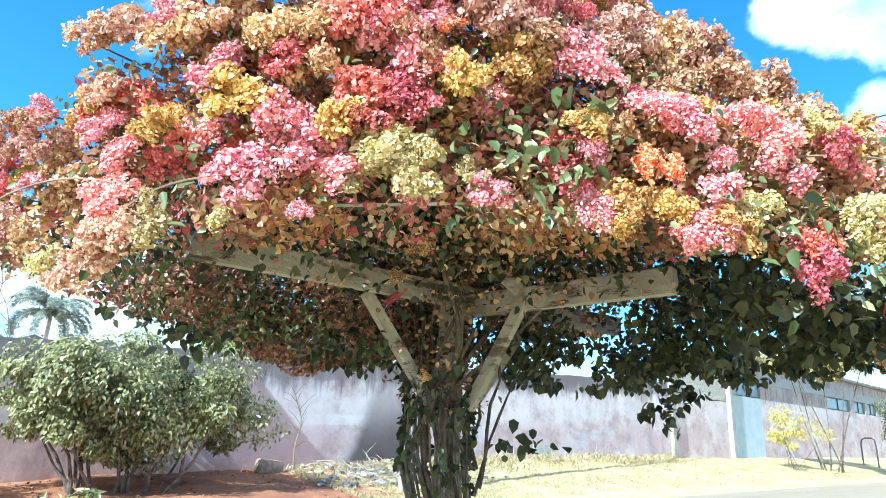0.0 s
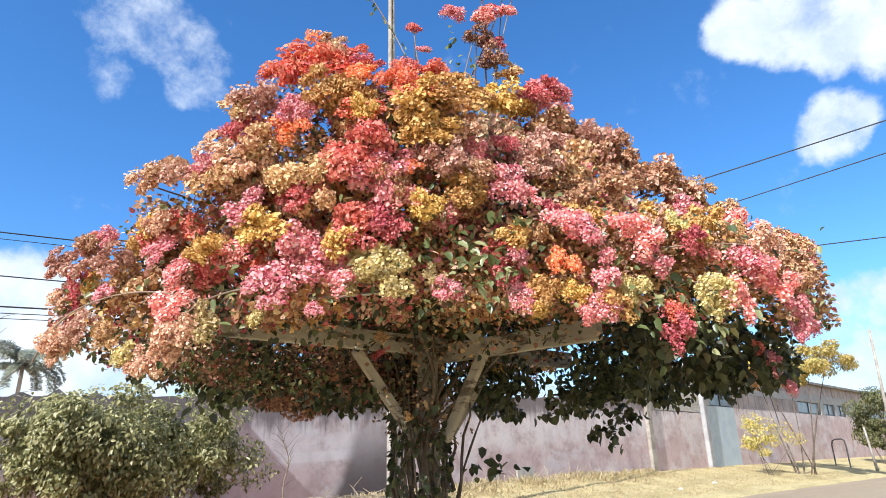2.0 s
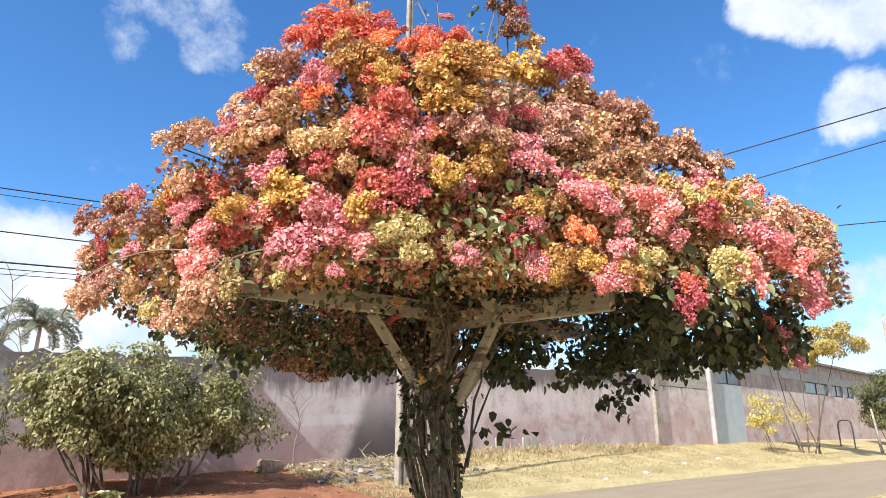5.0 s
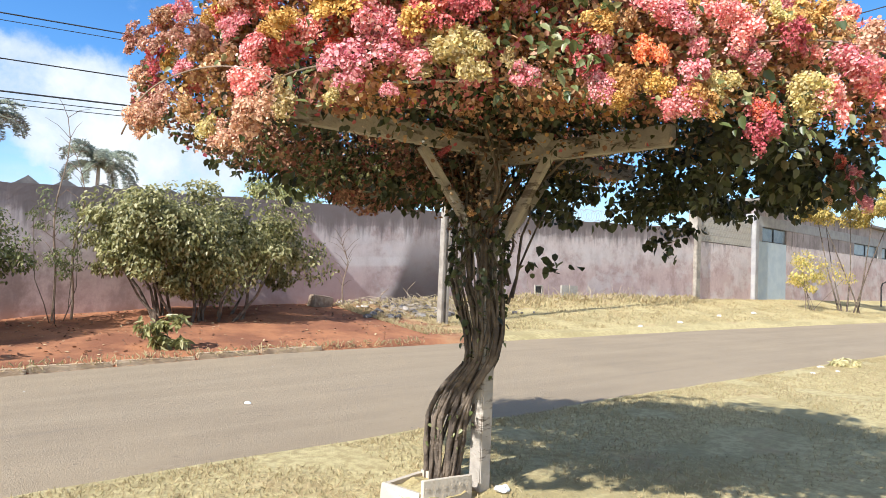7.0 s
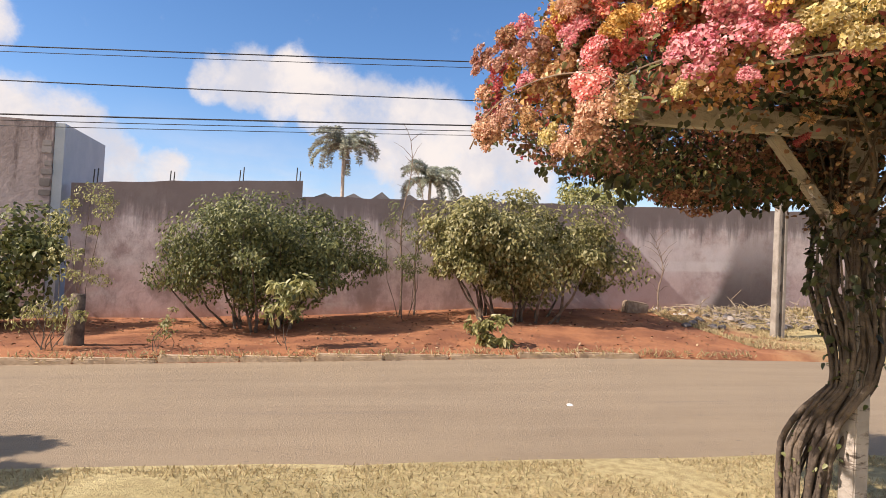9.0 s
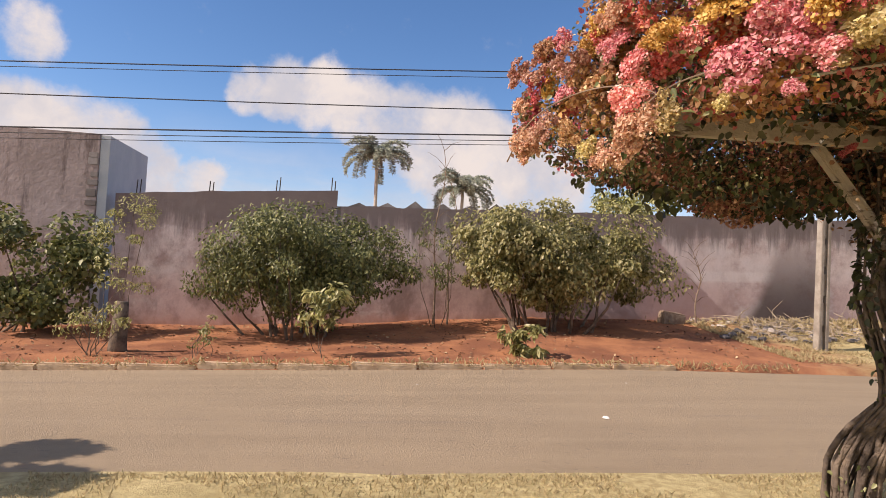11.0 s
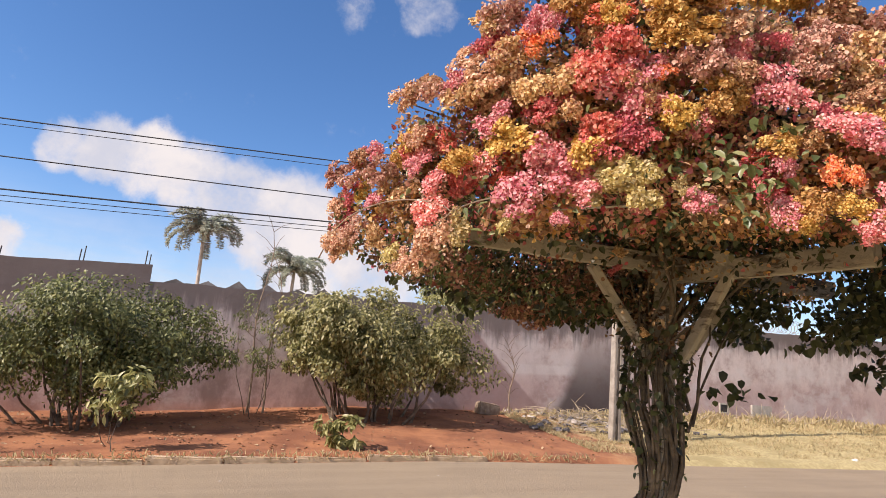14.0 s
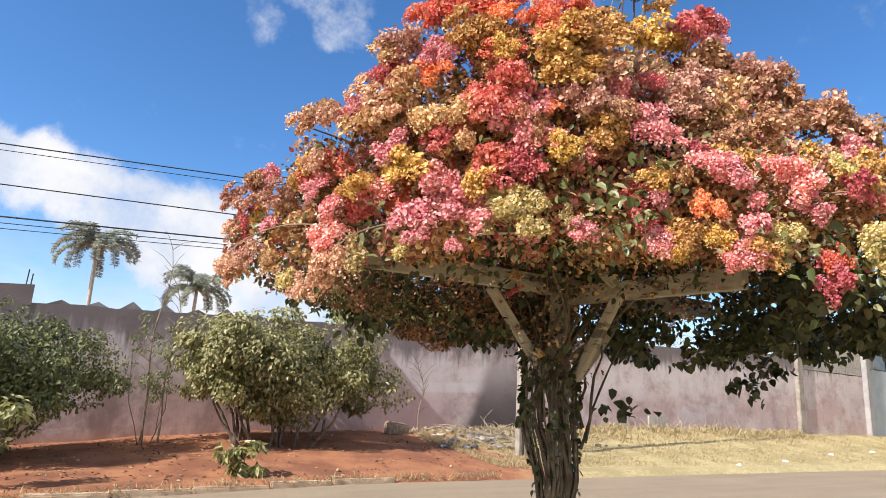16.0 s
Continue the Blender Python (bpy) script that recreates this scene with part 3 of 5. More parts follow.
# ---- poles and lines ----
def mast(name, label, at, top, w0, w1):
    """A tapered concrete pole of double-T section: two flanges joined by a thin web."""
    t = thing(name, label, "pole", at)
    for s in (-1, 1):
        bm = bmesh.new()
        v = box(bm, (-0.035, -0.08, -0.2), (0.035, 0.08, top))
        for q in v:
            k = min(1, max(0, q.co.z / top))
            q.co.x = q.co.x * (1 - 0.4 * k) + s * (w0 + (w1 - w0) * k) / 2
            q.co.y *= 1 - 0.4 * k
        part("flange", bm, POLE, t, bevel=0.008)
    for i in range(int(top / 0.55)):
        z = i * 0.55
        k = z / top
        hw = (w0 + (w1 - w0) * k) / 2 - 0.01
        bm = bmesh.new()
        box(bm, (-hw, -0.025, z), (hw, 0.025, z + 0.42))
        part("web", bm, POLE, t)
    return t


mast("utility_pole", "slender double-T concrete utility pole", (6.33, 8.0, 0.1), 16.0, 0.145, 0.07)
far_pole = thing("utility_pole", "round concrete utility pole beside the street", "pole", (41.3, 6.3, 0.3))
bm = bmesh.new()
tube(bm, [(0, 0, -0.2), (0, -0.08, 3.8), (0, -0.15, 7.6)], 0.1, 0.07, 10)
part("shaft", bm, POLE, far_pole, smooth=True)


def cable(a, b, sag, r=0.012, n=24):
    ob = thing("overhead_cable", "black overhead cable strung from utility pole", "cable", group="overhead cables")
    bm = bmesh.new()
    a, b = Vector(a), Vector(b)
    tube(bm, [a.lerp(b, i / n) - Vector((0, 0, sag * 4 * (i / n) * (1 - i / n))) for i in range(n + 1)], r, sides=5)
    part("strand", bm, RUBBER, ob)


for z0, z1, r in ((3.75, 5.42, 0.014), (3.70, 5.30, 0.008), (3.55, 4.6, 0.013), (2.9, 4.22, 0.017), (2.82, 4.12, 0.009), (2.72, 4.05, 0.008)):
    cable((-22, 8.0, z0 - 0.6), (6.33, 8.0, z1), 0.12, r * 0.72)
cable((6.33, 8, 5.36), (8.9, -6.2, 6.32), 0.03, 0.011)
cable((6.33, 8, 4.55), (8.95, -5.47, 5.98), 0.03, 0.009)
cable((6.33, 8, 4.93), (16.4, -5.3, 5.84), 0.03, 0.012)


# ---- the bougainvillea on its frame ----
ACROSS, AWAY = Vector((0.743, -0.669, 0)), Vector((0.669, 0.743, 0))
tree = thing("bougainvillea_tree", "umbrella-shaped bougainvillea with faded pink, orange and ochre bracts", "tree")


def uvz(u, v, z):
    """A place in the crown: across the street corner, away, up."""
    return ACROSS * u + AWAY * v + Vector((0, 0, z))


CREST = [(-2.1, 2.2), (-1.6, 2.3), (-1.32, 2.3), (-1.2, 2.48), (-0.98, 2.52), (-0.81, 2.76), (-0.65, 3.0), (-0.44, 3.26), (-0.25, 3.02), (0.19, 3.02), (0.5, 3.25), (0.8, 3.25), (0.95, 3.0), (1.26, 2.8), (1.74, 2.55), (2.1, 2.2)]


def crest(u):
    """Height of the crown's outline at a place across."""
    return float(np.interp(u, [p[0] for p in CREST], [p[1] for p in CREST]))


def dome(u, z):
    """How far the crown bulges towards the street corner at a place across and a height."""
    round_off = 1.6 * math.sqrt(max(0.15, 1 - (abs(u - 0.1) / 2.1) ** 2.6))
    return round_off - min(0.6, 1.5 * max(0.0, z - 2.2) * max(0.0, u)) - min(0.4, 0.6 * max(0.0, z - 2.7))


def before_frame(u, v, z):
    """The space before beams and braces, and under the low rim, which the vine leaves free."""
    return u < -1.1 and z < 1.86 or -1.05 < u < 0.85 and z < 2.07 and v < 0.14 - (0.7 if u < 0 else 0.82) * abs(u)


def cluster_mesh(tone, k, n=1100):
    """A head of papery bracts: several small mounds run together, ragged below."""
    r = np.random.default_rng(100 + k)
    pos, nrm = [], []
    for i in range(10):
        c = r.normal(size=3)
        c[2] = abs(c[2]) * 0.8 - 0.25
        c *= r.uniform(0.25, 0.82) / np.linalg.norm(c)
        d = r.normal(size=(n // 10, 3))
        d[:, 2] = np.where(d[:, 2] < -0.3, -d[:, 2], d[:, 2])
        d /= np.linalg.norm(d, axis=1, keepdims=True)
        pos.append(c + d * (r.uniform(0.2, 0.5) * r.uniform(0.1, 1.0, len(d)) ** 0.4)[:, None])
        nrm.append(d)
    pos, nrm = np.concatenate(pos), np.concatenate(nrm)
    return leaves(tone + "_cluster", pos, nrm + r.normal(size=pos.shape) * 0.75, r.uniform(0.08, 0.175, len(pos)), BRACT[tone], r, HEART * np.array([1.15, 1, 1.6]))


HEADS = {tone: [cluster_mesh(tone, i * 9 + j) for j in range(6)] for i, tone in enumerate(BRACT)}
TONE_LABEL = {"pink": "salmon pink bract cluster", "red": "crimson bract cluster", "orange": "bright orange bract cluster",
              "yellow": "ochre bract cluster", "tan": "faded tan bract cluster", "brown": "withered brown bract cluster", "pale": "pale yellow bract cluster", "rose": "dusty rose bract cluster"}


def head(tone, p, r):
    ob = new("flower_head", dice.choice(HEADS[tone]))
    tagged(ob, TONE_LABEL[tone])
    ob.parent = tree
    out = (p - Vector((0, 0, 2.0))).normalized()
    q = Vector((0, 0, 1)).rotation_difference((out + Vector((0, 0, 0.5))).normalized())
    ob.matrix_basis = Matrix.LocRotScale(p, q @ Euler((0, 0, dice.uniform(0, 6.28))).to_quaternion(), Vector((r * dice.uniform(0.8, 1.2), r * dice.uniform(0.8, 1.2), r * dice.uniform(0.7, 1.15))))
    return p


# Heads that stand out, each across, up and girth
PINK = [(-0.22, 2.31, 0.124), (-0.09, 2.28, 0.083), (-0.57, 1.97, 0.126), (-0.46, 2.05, 0.137), (-0.48, 2.13, 0.105), (-0.35, 1.99, 0.104), (-0.92, 2.06, 0.106), (-0.93, 1.93, 0.106),
        (-1.02, 2.14, 0.072), (0.05, 1.93, 0.078), (0.29, 1.9, 0.073), (0.52, 1.84, 0.072), (0.59, 1.87, 0.072), (0.27, 2.34, 0.095), (0.34, 2.31, 0.085), (0.47, 2.18, 0.103),
        (0.54, 2.14, 0.104), (0.76, 2.12, 0.102), (0.78, 2.03, 0.093), (0.59, 2, 0.093), (1.19, 2.03, 0.129), (1.26, 1.96, 0.128), (1.1, 1.91, 0.11), (1.41, 1.88, 0.106)]
PINK_MORE = [(-1.25, 2.24, 0.082), (-1.26, 2.02, 0.073), (-0.68, 2.28, 0.094), (0.55, 3.24, 0.16), (0.66, 3.23, 0.134), (0.17, 2.5, 0.074), (0.29, 2.05, 0.062), (-0.86, 2.46, 0.082),
             (-0.16, 2.42, 0.102), (-0.14, 1.92, 0.052), (-0.42, 1.88, 0.051), (-0.51, 2.64, 0.079), (1.38, 1.79, 0.074), (0.68, 2.17, 0.082)]
RED = [(-0.26, 2.48, 0.122), (-0.26, 2.22, 0.104), (-0.72, 2.59, 0.1), (-0.29, 2.13, 0.084), (0.29, 2.57, 0.065), (-0.13, 2.17, 0.083), (0.82, 1.8, 0.081), (-1.39, 2.24, 0.063),
       (-0.34, 2.41, 0.103), (0.95, 2.11, 0.071), (-0.19, 2.22, 0.083), (-0.48, 2.32, 0.094)]
ORANGE = [(-0.47, 2.93, 0.136), (-0.4, 2.95, 0.116), (-0.55, 2.88, 0.107), (-0.12, 2.78, 0.095), (-0.05, 2.74, 0.092), (-0.53, 2.57, 0.08), (-0.08, 2.41, 0.051), (0.45, 2.03, 0.073),
          (0.85, 1.86, 0.061), (-0.67, 2.57, 0.07), (-0.26, 2.65, 0.079), (-0.3, 2.87, 0.097)]
OCHRE = [(-0.41, 2.75, 0.127), (-0.32, 2.73, 0.097), (-0.05, 2.68, 0.125), (-0.24, 2.62, 0.089), (0.33, 3.07, 0.152), (-0, 2.54, 0.13), (-0.61, 2.16, 0.115), (0.12, 2.31, 0.089),
         (-0.02, 2.22, 0.088), (0.27, 2.13, 0.083), (0.33, 1.86, 0.062), (0.38, 1.92, 0.073), (0.47, 1.91, 0.072), (0.62, 1.9, 0.082), (-0.34, 2.12, 0.094), (-0.82, 2.12, 0.095),
         (0.03, 2.69, 0.116), (0.12, 2.71, 0.12), (0.48, 3.13, 0.138), (-0.04, 2.61, 0.099)]
PALE = [(-0.21, 2.03, 0.115), (-0.15, 1.98, 0.104), (-0.27, 1.98, 0.094), (-0.8, 1.85, 0.074), (-0.61, 1.88, 0.062), (0, 1.98, 0.052), (0.91, 2.19, 0.061), (0.98, 1.91, 0.091),
        (1.05, 1.97, 0.081), (-1.1, 1.78, 0.072), (0.69, 1.93, 0.062)]
FADED = [(-0.67, 2.69, 0.118), (-0.71, 2.69, 0.097), (-0.41, 3.04, 0.104), (-1.11, 2.44, 0.097), (-1, 2.45, 0.097), (-0.92, 2.42, 0.114), (-1.22, 2.13, 0.091), (-1.6, 2.23, 0.093),
         (-1.36, 2.25, 0.079), (-1.41, 2.17, 0.092), (-1.48, 1.86, 0.089), (-1.47, 1.84, 0.083), (-1.36, 1.9, 0.083), (-1.05, 1.74, 0.076), (-0.96, 1.74, 0.084), (-1.04, 2.26, 0.081),
         (-1.2, 1.84, 0.073), (0.7, 3.01, 0.16), (0.85, 2.84, 0.147), (0.59, 2.55, 0.128), (0.96, 2.65, 0.158), (1.18, 2.62, 0.172), (1.17, 2.69, 0.128), (1.54, 2.53, 0.148),
         (-0.8, 2.55, 0.101)]
FADED_MORE = [(-0.55, 2.38, 0.114), (-0.4, 2.42, 0.113), (0.04, 2.43, 0.123), (0.17, 2.4, 0.094), (0.7, 2.4, 0.124), (0.51, 2.69, 0.13), (-0.88, 1.81, 0.095), (-0.78, 2.38, 0.114),
              (-0.7, 2.45, 0.103), (-0.42, 2.27, 0.104), (1.39, 2.05, 0.068), (1.25, 2.15, 0.086), (0.96, 2.8, 0.132), (0.65, 2.99, 0.15), (0.41, 2.5, 0.111), (1.37, 2.62, 0.118),
              (-0.63, 2.52, 0.102), (0.12, 2.62, 0.113), (-0.14, 2.33, 0.093), (1.39, 2.01, 0.084)]
tips = []
for tone, rows in (("pink", PINK + PINK_MORE), ("red", RED), ("orange", ORANGE), ("yellow", OCHRE), ("pale", PALE), ("tan", FADED + FADED_MORE)):
    for i, (u, z, r) in enumerate(rows):
        shade_of = "rose" if tone == "tan" and (u < -0.85 and i % 4 or i % 3 == 0) else tone
        tips.append(head(shade_of, uvz(u, -dome(u, z), z), r * (0.92 if tone == "pink" else 1.04)))
# Sprays that shoot up out of the top, and the ragged crest
for u, z, r, tone in ((-0.06, 3.56, 0.055, "red"), (-0.01, 3.42, 0.05, "pink"), (0.19, 3.79, 0.085, "pink"), (0.31, 3.79, 0.09, "pink"), (0.53, 3.83, 0.075, "pink"),
                      (0.15, 3.64, 0.07, "pink"), (0.27, 3.49, 0.085, "brown"), (0.35, 3.35, 0.1, "brown"), (0.43, 3.27, 0.09, "tan"), (0.4, 3.67, 0.09, "pink"),
                      (0.31, 3.6, 0.085, "pink"), (0.25, 3.9, 0.08, "pink"), (0.43, 3.82, 0.08, "pink"), (0.35, 3.96, 0.09, "pink"), (0.55, 3.95, 0.06, "pink"),
                      (0.58, 3.15, 0.1, "red"), (0.67, 3.13, 0.08, "pink"), (0.36, 3.46, 0.08, "red")):
    tips.append(head(tone, uvz(u, -0.9, z), r))
for u, z, r, tone in ((-0.44, 3.16, 0.085, "tan"), (-0.52, 3.05, 0.1, "orange"), (-0.36, 3.06, 0.1, "orange"), (-0.62, 2.95, 0.09, "orange"), (-0.27, 2.95, 0.09, "red"),
                      (-0.1, 2.9, 0.085, "red"), (0.0, 2.9, 0.085, "orange"), (0.1, 2.92, 0.085, "yellow"), (0.22, 2.95, 0.09, "yellow")):
    tips.append(head(tone, uvz(u, -dome(u, z), z), r))
for u, z, r, tone in ((1.52, 1.74, 0.065, "pink"), (1.58, 1.64, 0.065, "pink"), (1.47, 1.82, 0.055, "red"), (1.42, 1.68, 0.045, "tan"), (1.36, 1.84, 0.05, "brown")):
    tips.append(head(tone, uvz(u, -0.89, z), r))
# The rest of the dome, mostly faded
for i in range(300):
    u = dice.uniform(-1.6, 1.75)
    z = 1.95 + (crest(u) - 2.05) * dice.random() ** 1.1
    deep = dice.choice((-0.94, -0.94, -0.8, -0.5, 0.1, 0.4, 0.5))
    if deep < 0 and z < 2.02:
        z += 0.25
    if z > crest(u) - 0.12:
        continue
    tone = dice.choices(("tan", "rose", "red", "yellow", "pink", "orange"), (4.0, 1.6, 2.2, 3.4, 1.2, 1.8) if u < 0.3 else (5.4, 0.7, 1.3, 3.8, 1.0, 0.8))[0]
    tips.append(head(tone, uvz(u, dome(u, z) * deep, z), dice.uniform(0.06, 0.12)))
# Older brown and red bracts packed behind the heads, browns doubling as shade between
for tone, count, bias in (("tan", 13000, 0.0), ("red", 5000, -0.25), ("yellow", 7000, 0.1), ("rose", 7000, -0.1), ("brown", 15000, 0.3)):
    pos = []
    while len(pos) < count:
        u, z = dice.uniform(-1.75, 1.85), dice.uniform(1.9, 3.3)
        if z > crest(u) - 0.12 + 0.15 * noise.noise(Vector((u * 3, 9, 1))) or noise.noise(Vector((u * 2.6 + 7 * bias, z * 2.6, bias * 20))) < 0.0 + 0.2 * bias:
            continue
        if u > 0.9 and z < 2.1 and dice.random() < 0.5:
            continue
        pos.append(uvz(u, -dome(u, z) * dice.uniform(0.72, 0.97) if dice.random() < 0.85 else dome(u, z) * dice.uniform(-0.5, 0.5), z)[:])
    pos = np.array(pos)
    nrm = rng.normal(size=pos.shape) + np.array([-0.5, -0.5, 0.6])
    mesh = leaves("bract_mass", pos, nrm, rng.uniform(0.016, 0.032, count), BRACT[tone], rng)
    tagged(finish("bract_mass", mesh, BRACT[tone], tree, "older papery bracts packed inside the crown"), kind="stuff")

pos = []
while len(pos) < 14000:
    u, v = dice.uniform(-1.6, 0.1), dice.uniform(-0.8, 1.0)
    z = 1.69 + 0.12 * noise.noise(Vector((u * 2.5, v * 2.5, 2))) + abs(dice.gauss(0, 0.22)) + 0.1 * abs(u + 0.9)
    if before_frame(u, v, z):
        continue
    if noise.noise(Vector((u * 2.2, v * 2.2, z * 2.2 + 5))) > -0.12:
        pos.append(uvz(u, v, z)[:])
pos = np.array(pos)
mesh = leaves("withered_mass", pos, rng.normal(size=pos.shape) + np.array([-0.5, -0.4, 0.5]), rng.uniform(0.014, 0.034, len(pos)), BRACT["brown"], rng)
tagged(finish("withered_mass", mesh, BRACT["brown"], tree, "withered brown and shade-toned bracts hanging under the crown"), kind="stuff")

# Withered bracts and dead leaves caught round the head of the post
pos = []
while len(pos) < 2600:
    z = dice.uniform(1.45, 2.15)
    u, v = dice.gauss(-0.04, 0.05 + 0.2 * (z - 1.4)), dice.gauss(0.08, 0.08 + 0.16 * (z - 1.4))
    if noise.noise(Vector((u * 6, v * 6, z * 6))) > -0.1:
        pos.append(uvz(u, v, z)[:])
pos = np.array(pos)
mesh = leaves("caught_leaves", pos, rng.normal(size=pos.shape), rng.uniform(0.015, 0.035, len(pos)), LITTER, rng)
tagged(finish("caught_leaves", mesh, LITTER, tree, "dead brown leaves caught round the post"), kind="stuff")
for i in range(13):
    bm = bmesh.new()
    a = dice.uniform(0, 6.28)
    p = uvz(0.02 + 0.12 * math.cos(a), 0.1 * math.sin(a), dice.uniform(1.1, 1.6))
    end = uvz(dice.uniform(-0.5, 0.6), dice.uniform(-0.4, 0.5), dice.uniform(1.95, 2.25))
    side = Vector((dice.uniform(-0.08, 0.08), dice.uniform(-0.08, 0.08), 0.05))
    tube(bm, [p.lerp(end, k / 9) + side * math.sin(k / 9 * 3.1416) + Vector((dice.gauss(0, 0.008), dice.gauss(0, 0.008), 0)) for k in range(10)], 0.009, 0.004, 5, 0.4, dice)
    part("stem", bm, BARK, tree)

# Post, cross beams, braces
bm = bmesh.new()
box(bm, (-0.045, -0.045, -0.1), (0.045, 0.045, 2.08), pose(-0.01, 0.01, 0, 0, 0, 5))
part("post", bm, PAINTED_WOOD, tree, "weathered white square timber post", 0.006)
TURN = ((-1.27, 0.13), (1.2, -0.12)), ((0.12, -1.07), (-0.1, 1.05))
for (a, b), z in zip(TURN, (2.012, 1.967)):
    bm = bmesh.new()
    mid, d = Vector(((a[0] + b[0]) / 2, (a[1] + b[1]) / 2, z)), Vector((b[0] - a[0], b[1] - a[1], 0))
    side = Vector((-d.y, d.x, 0)).normalized() * 0.03
    box(bm, (-d.length / 2, -0.03, -0.052), (d.length / 2, 0.03, 0.052), Matrix.Translation(mid - side) @ Matrix.Rotation(math.atan2(d.y, d.x), 4, "Z"))
    part("cross_beam", bm, PAINTED_WOOD, tree, "peeling white timber cross beam", 0.005)
for (x, y), z0 in (((-0.47, 0.09), 1.50), ((0.5, -0.05), 1.5), ((0.06, -0.40), 1.48), ((-0.05, 0.4), 1.5)):
    bm = bmesh.new()
    top, foot = Vector((x, y, 1.97)), Vector((x * 0.24, y * 0.24, z0))
    d = top - foot
    box(bm, (-0.025, -0.025, 0), (0.025, 0.025, d.length), Matrix.Translation(foot) @ d.to_track_quat("Z", "Y").to_matrix().to_4x4())
    part("brace", bm, PAINTED_WOOD, tree, "diagonal white timber brace", 0.005)
bm = bmesh.new()
for a, b in (((-0.6, -1.3, 1.99), (0.4, -1.35, 2.03)), ((-0.1, -0.25, 2.09), (-0.5, -0.75, 2.1))):
    tube(bm, [uvz(*a), uvz(*b)], 0.008, sides=5)
part("tie_rod", bm, GALV, tree, "thin grey tie rod")
bm = bmesh.new()
a, b = uvz(0.10, -0.32, 2.14), uvz(0.28, -0.30, 1.99)
d = b - a
box(bm, (-0.012, -0.03, 0), (0.012, 0.03, d.length), Matrix.Translation(a) @ d.to_track_quat("Z", "Y").to_matrix().to_4x4())
part("strut", bm, PAINTED_WOOD, tree, "short slanting white board", 0.004)

# Twining stems
SPINE = [(0.0, -0.24, 0.08), (0.26, -0.22, 0.11), (0.42, -0.2, 0.125), (0.58, -0.14, 0.11), (0.75, -0.03, 0.09), (0.91, -0.02, 0.115), (1.24, -0.07, 0.155), (1.5, -0.06, 0.15), (1.7, -0.03, 0.19), (1.9, 0.02, 0.27), (2.15, 0.05, 0.5)]


def spine(z):
    for (z0, u0, h0), (z1, u1, h1) in zip(SPINE, SPINE[1:]):
        if z <= z1:
            k = (z - z0) / (z1 - z0)
            return u0 + (u1 - u0) * k, h0 + (h1 - h0) * k
    return SPINE[-1][1:]


for i in range(19):
    ph, tw = i * 2.399 + dice.uniform(-0.3, 0.3), dice.choice((-1, 1)) * dice.uniform(0.6, 2.0)
    r0, reach = dice.uniform(0.008, 0.017), dice.uniform(0.5, 1.1)
    ztop = dice.uniform(1.95, 2.35) if i % 2 else dice.uniform(1.0, 1.5)
    pts = []
    for k in range(34):
        z = ztop * k / 33
        u, h = spine(min(z, 2.15))
        a = ph + tw * min(z, 1.7) + 0.25 * math.sin(z * 7 + i)
        pts.append(uvz(u + h * reach * math.cos(a), 0.02 + h * 0.75 * reach * math.sin(a), z + 0.02))
    bm = bmesh.new()
    tube(bm, pts, r0 * 1.25, r0 * 0.6, 7, 0.35, dice)
    part("stem", bm, BARK, tree, smooth=True)
for i in range(11):
    ph, tw = dice.uniform(3.4, 6.0), dice.uniform(-0.5, 0.5)
    r0, reach, ztop = dice.uniform(0.007, 0.015), dice.uniform(0.55, 1.0), dice.uniform(1.3, 2.1)
    pts = []
    for k in range(30):
        z = ztop * k / 29
        u, h = spine(z)
        a = ph + tw * z + 0.2 * math.sin(z * 6 + i)
        pts.append(uvz(u + h * reach * math.cos(a), min(-0.07, h * 0.8 * reach * math.sin(a)) if z > 0.6 else h * 0.75 * reach * math.sin(a), z + 0.02))
    bm = bmesh.new()
    tube(bm, pts, r0 * 1.25, r0 * 0.6, 7, 0.35, dice)
    part("stem", bm, BARK, tree, smooth=True)
# Bundled trunk core
for i in range(2):
    ph = i * 3.1 + 0.4
    pts = []
    for k in range(20):
        z = 1.05 * k / 19
        u, h = spine(z)
        a = ph + 1.1 * z
        pts.append(uvz(u + h * 0.6 * math.cos(a), h * 0.5 * math.sin(a), z))
    bm = bmesh.new()
    tube(bm, pts, 0.024, 0.014, 8, 0.4, dice)
    part("trunk", bm, BARK, tree, smooth=True)
# Limbs out to the heads
for p in tips[::3]:
    if p.z < 1.95:
        continue
    root = uvz(dice.uniform(-0.3, 0.4), dice.uniform(-0.3, 0.3), dice.uniform(2.08, 2.25))
    mid = root.lerp(p, 0.55) + Vector((dice.uniform(-0.1, 0.1), dice.uniform(-0.1, 0.1), dice.uniform(0.02, 0.2)))
    bm = bmesh.new()
    tube(bm, [root.lerp(mid, k / 4) + Vector((0, 0, 0.03 * math.sin(k))) for k in range(4)] + [mid.lerp(p, k / 4) for k in range(5)], 0.009, 0.003, 5, 0.3, dice)
    part("limb", bm, TWIG, tree)
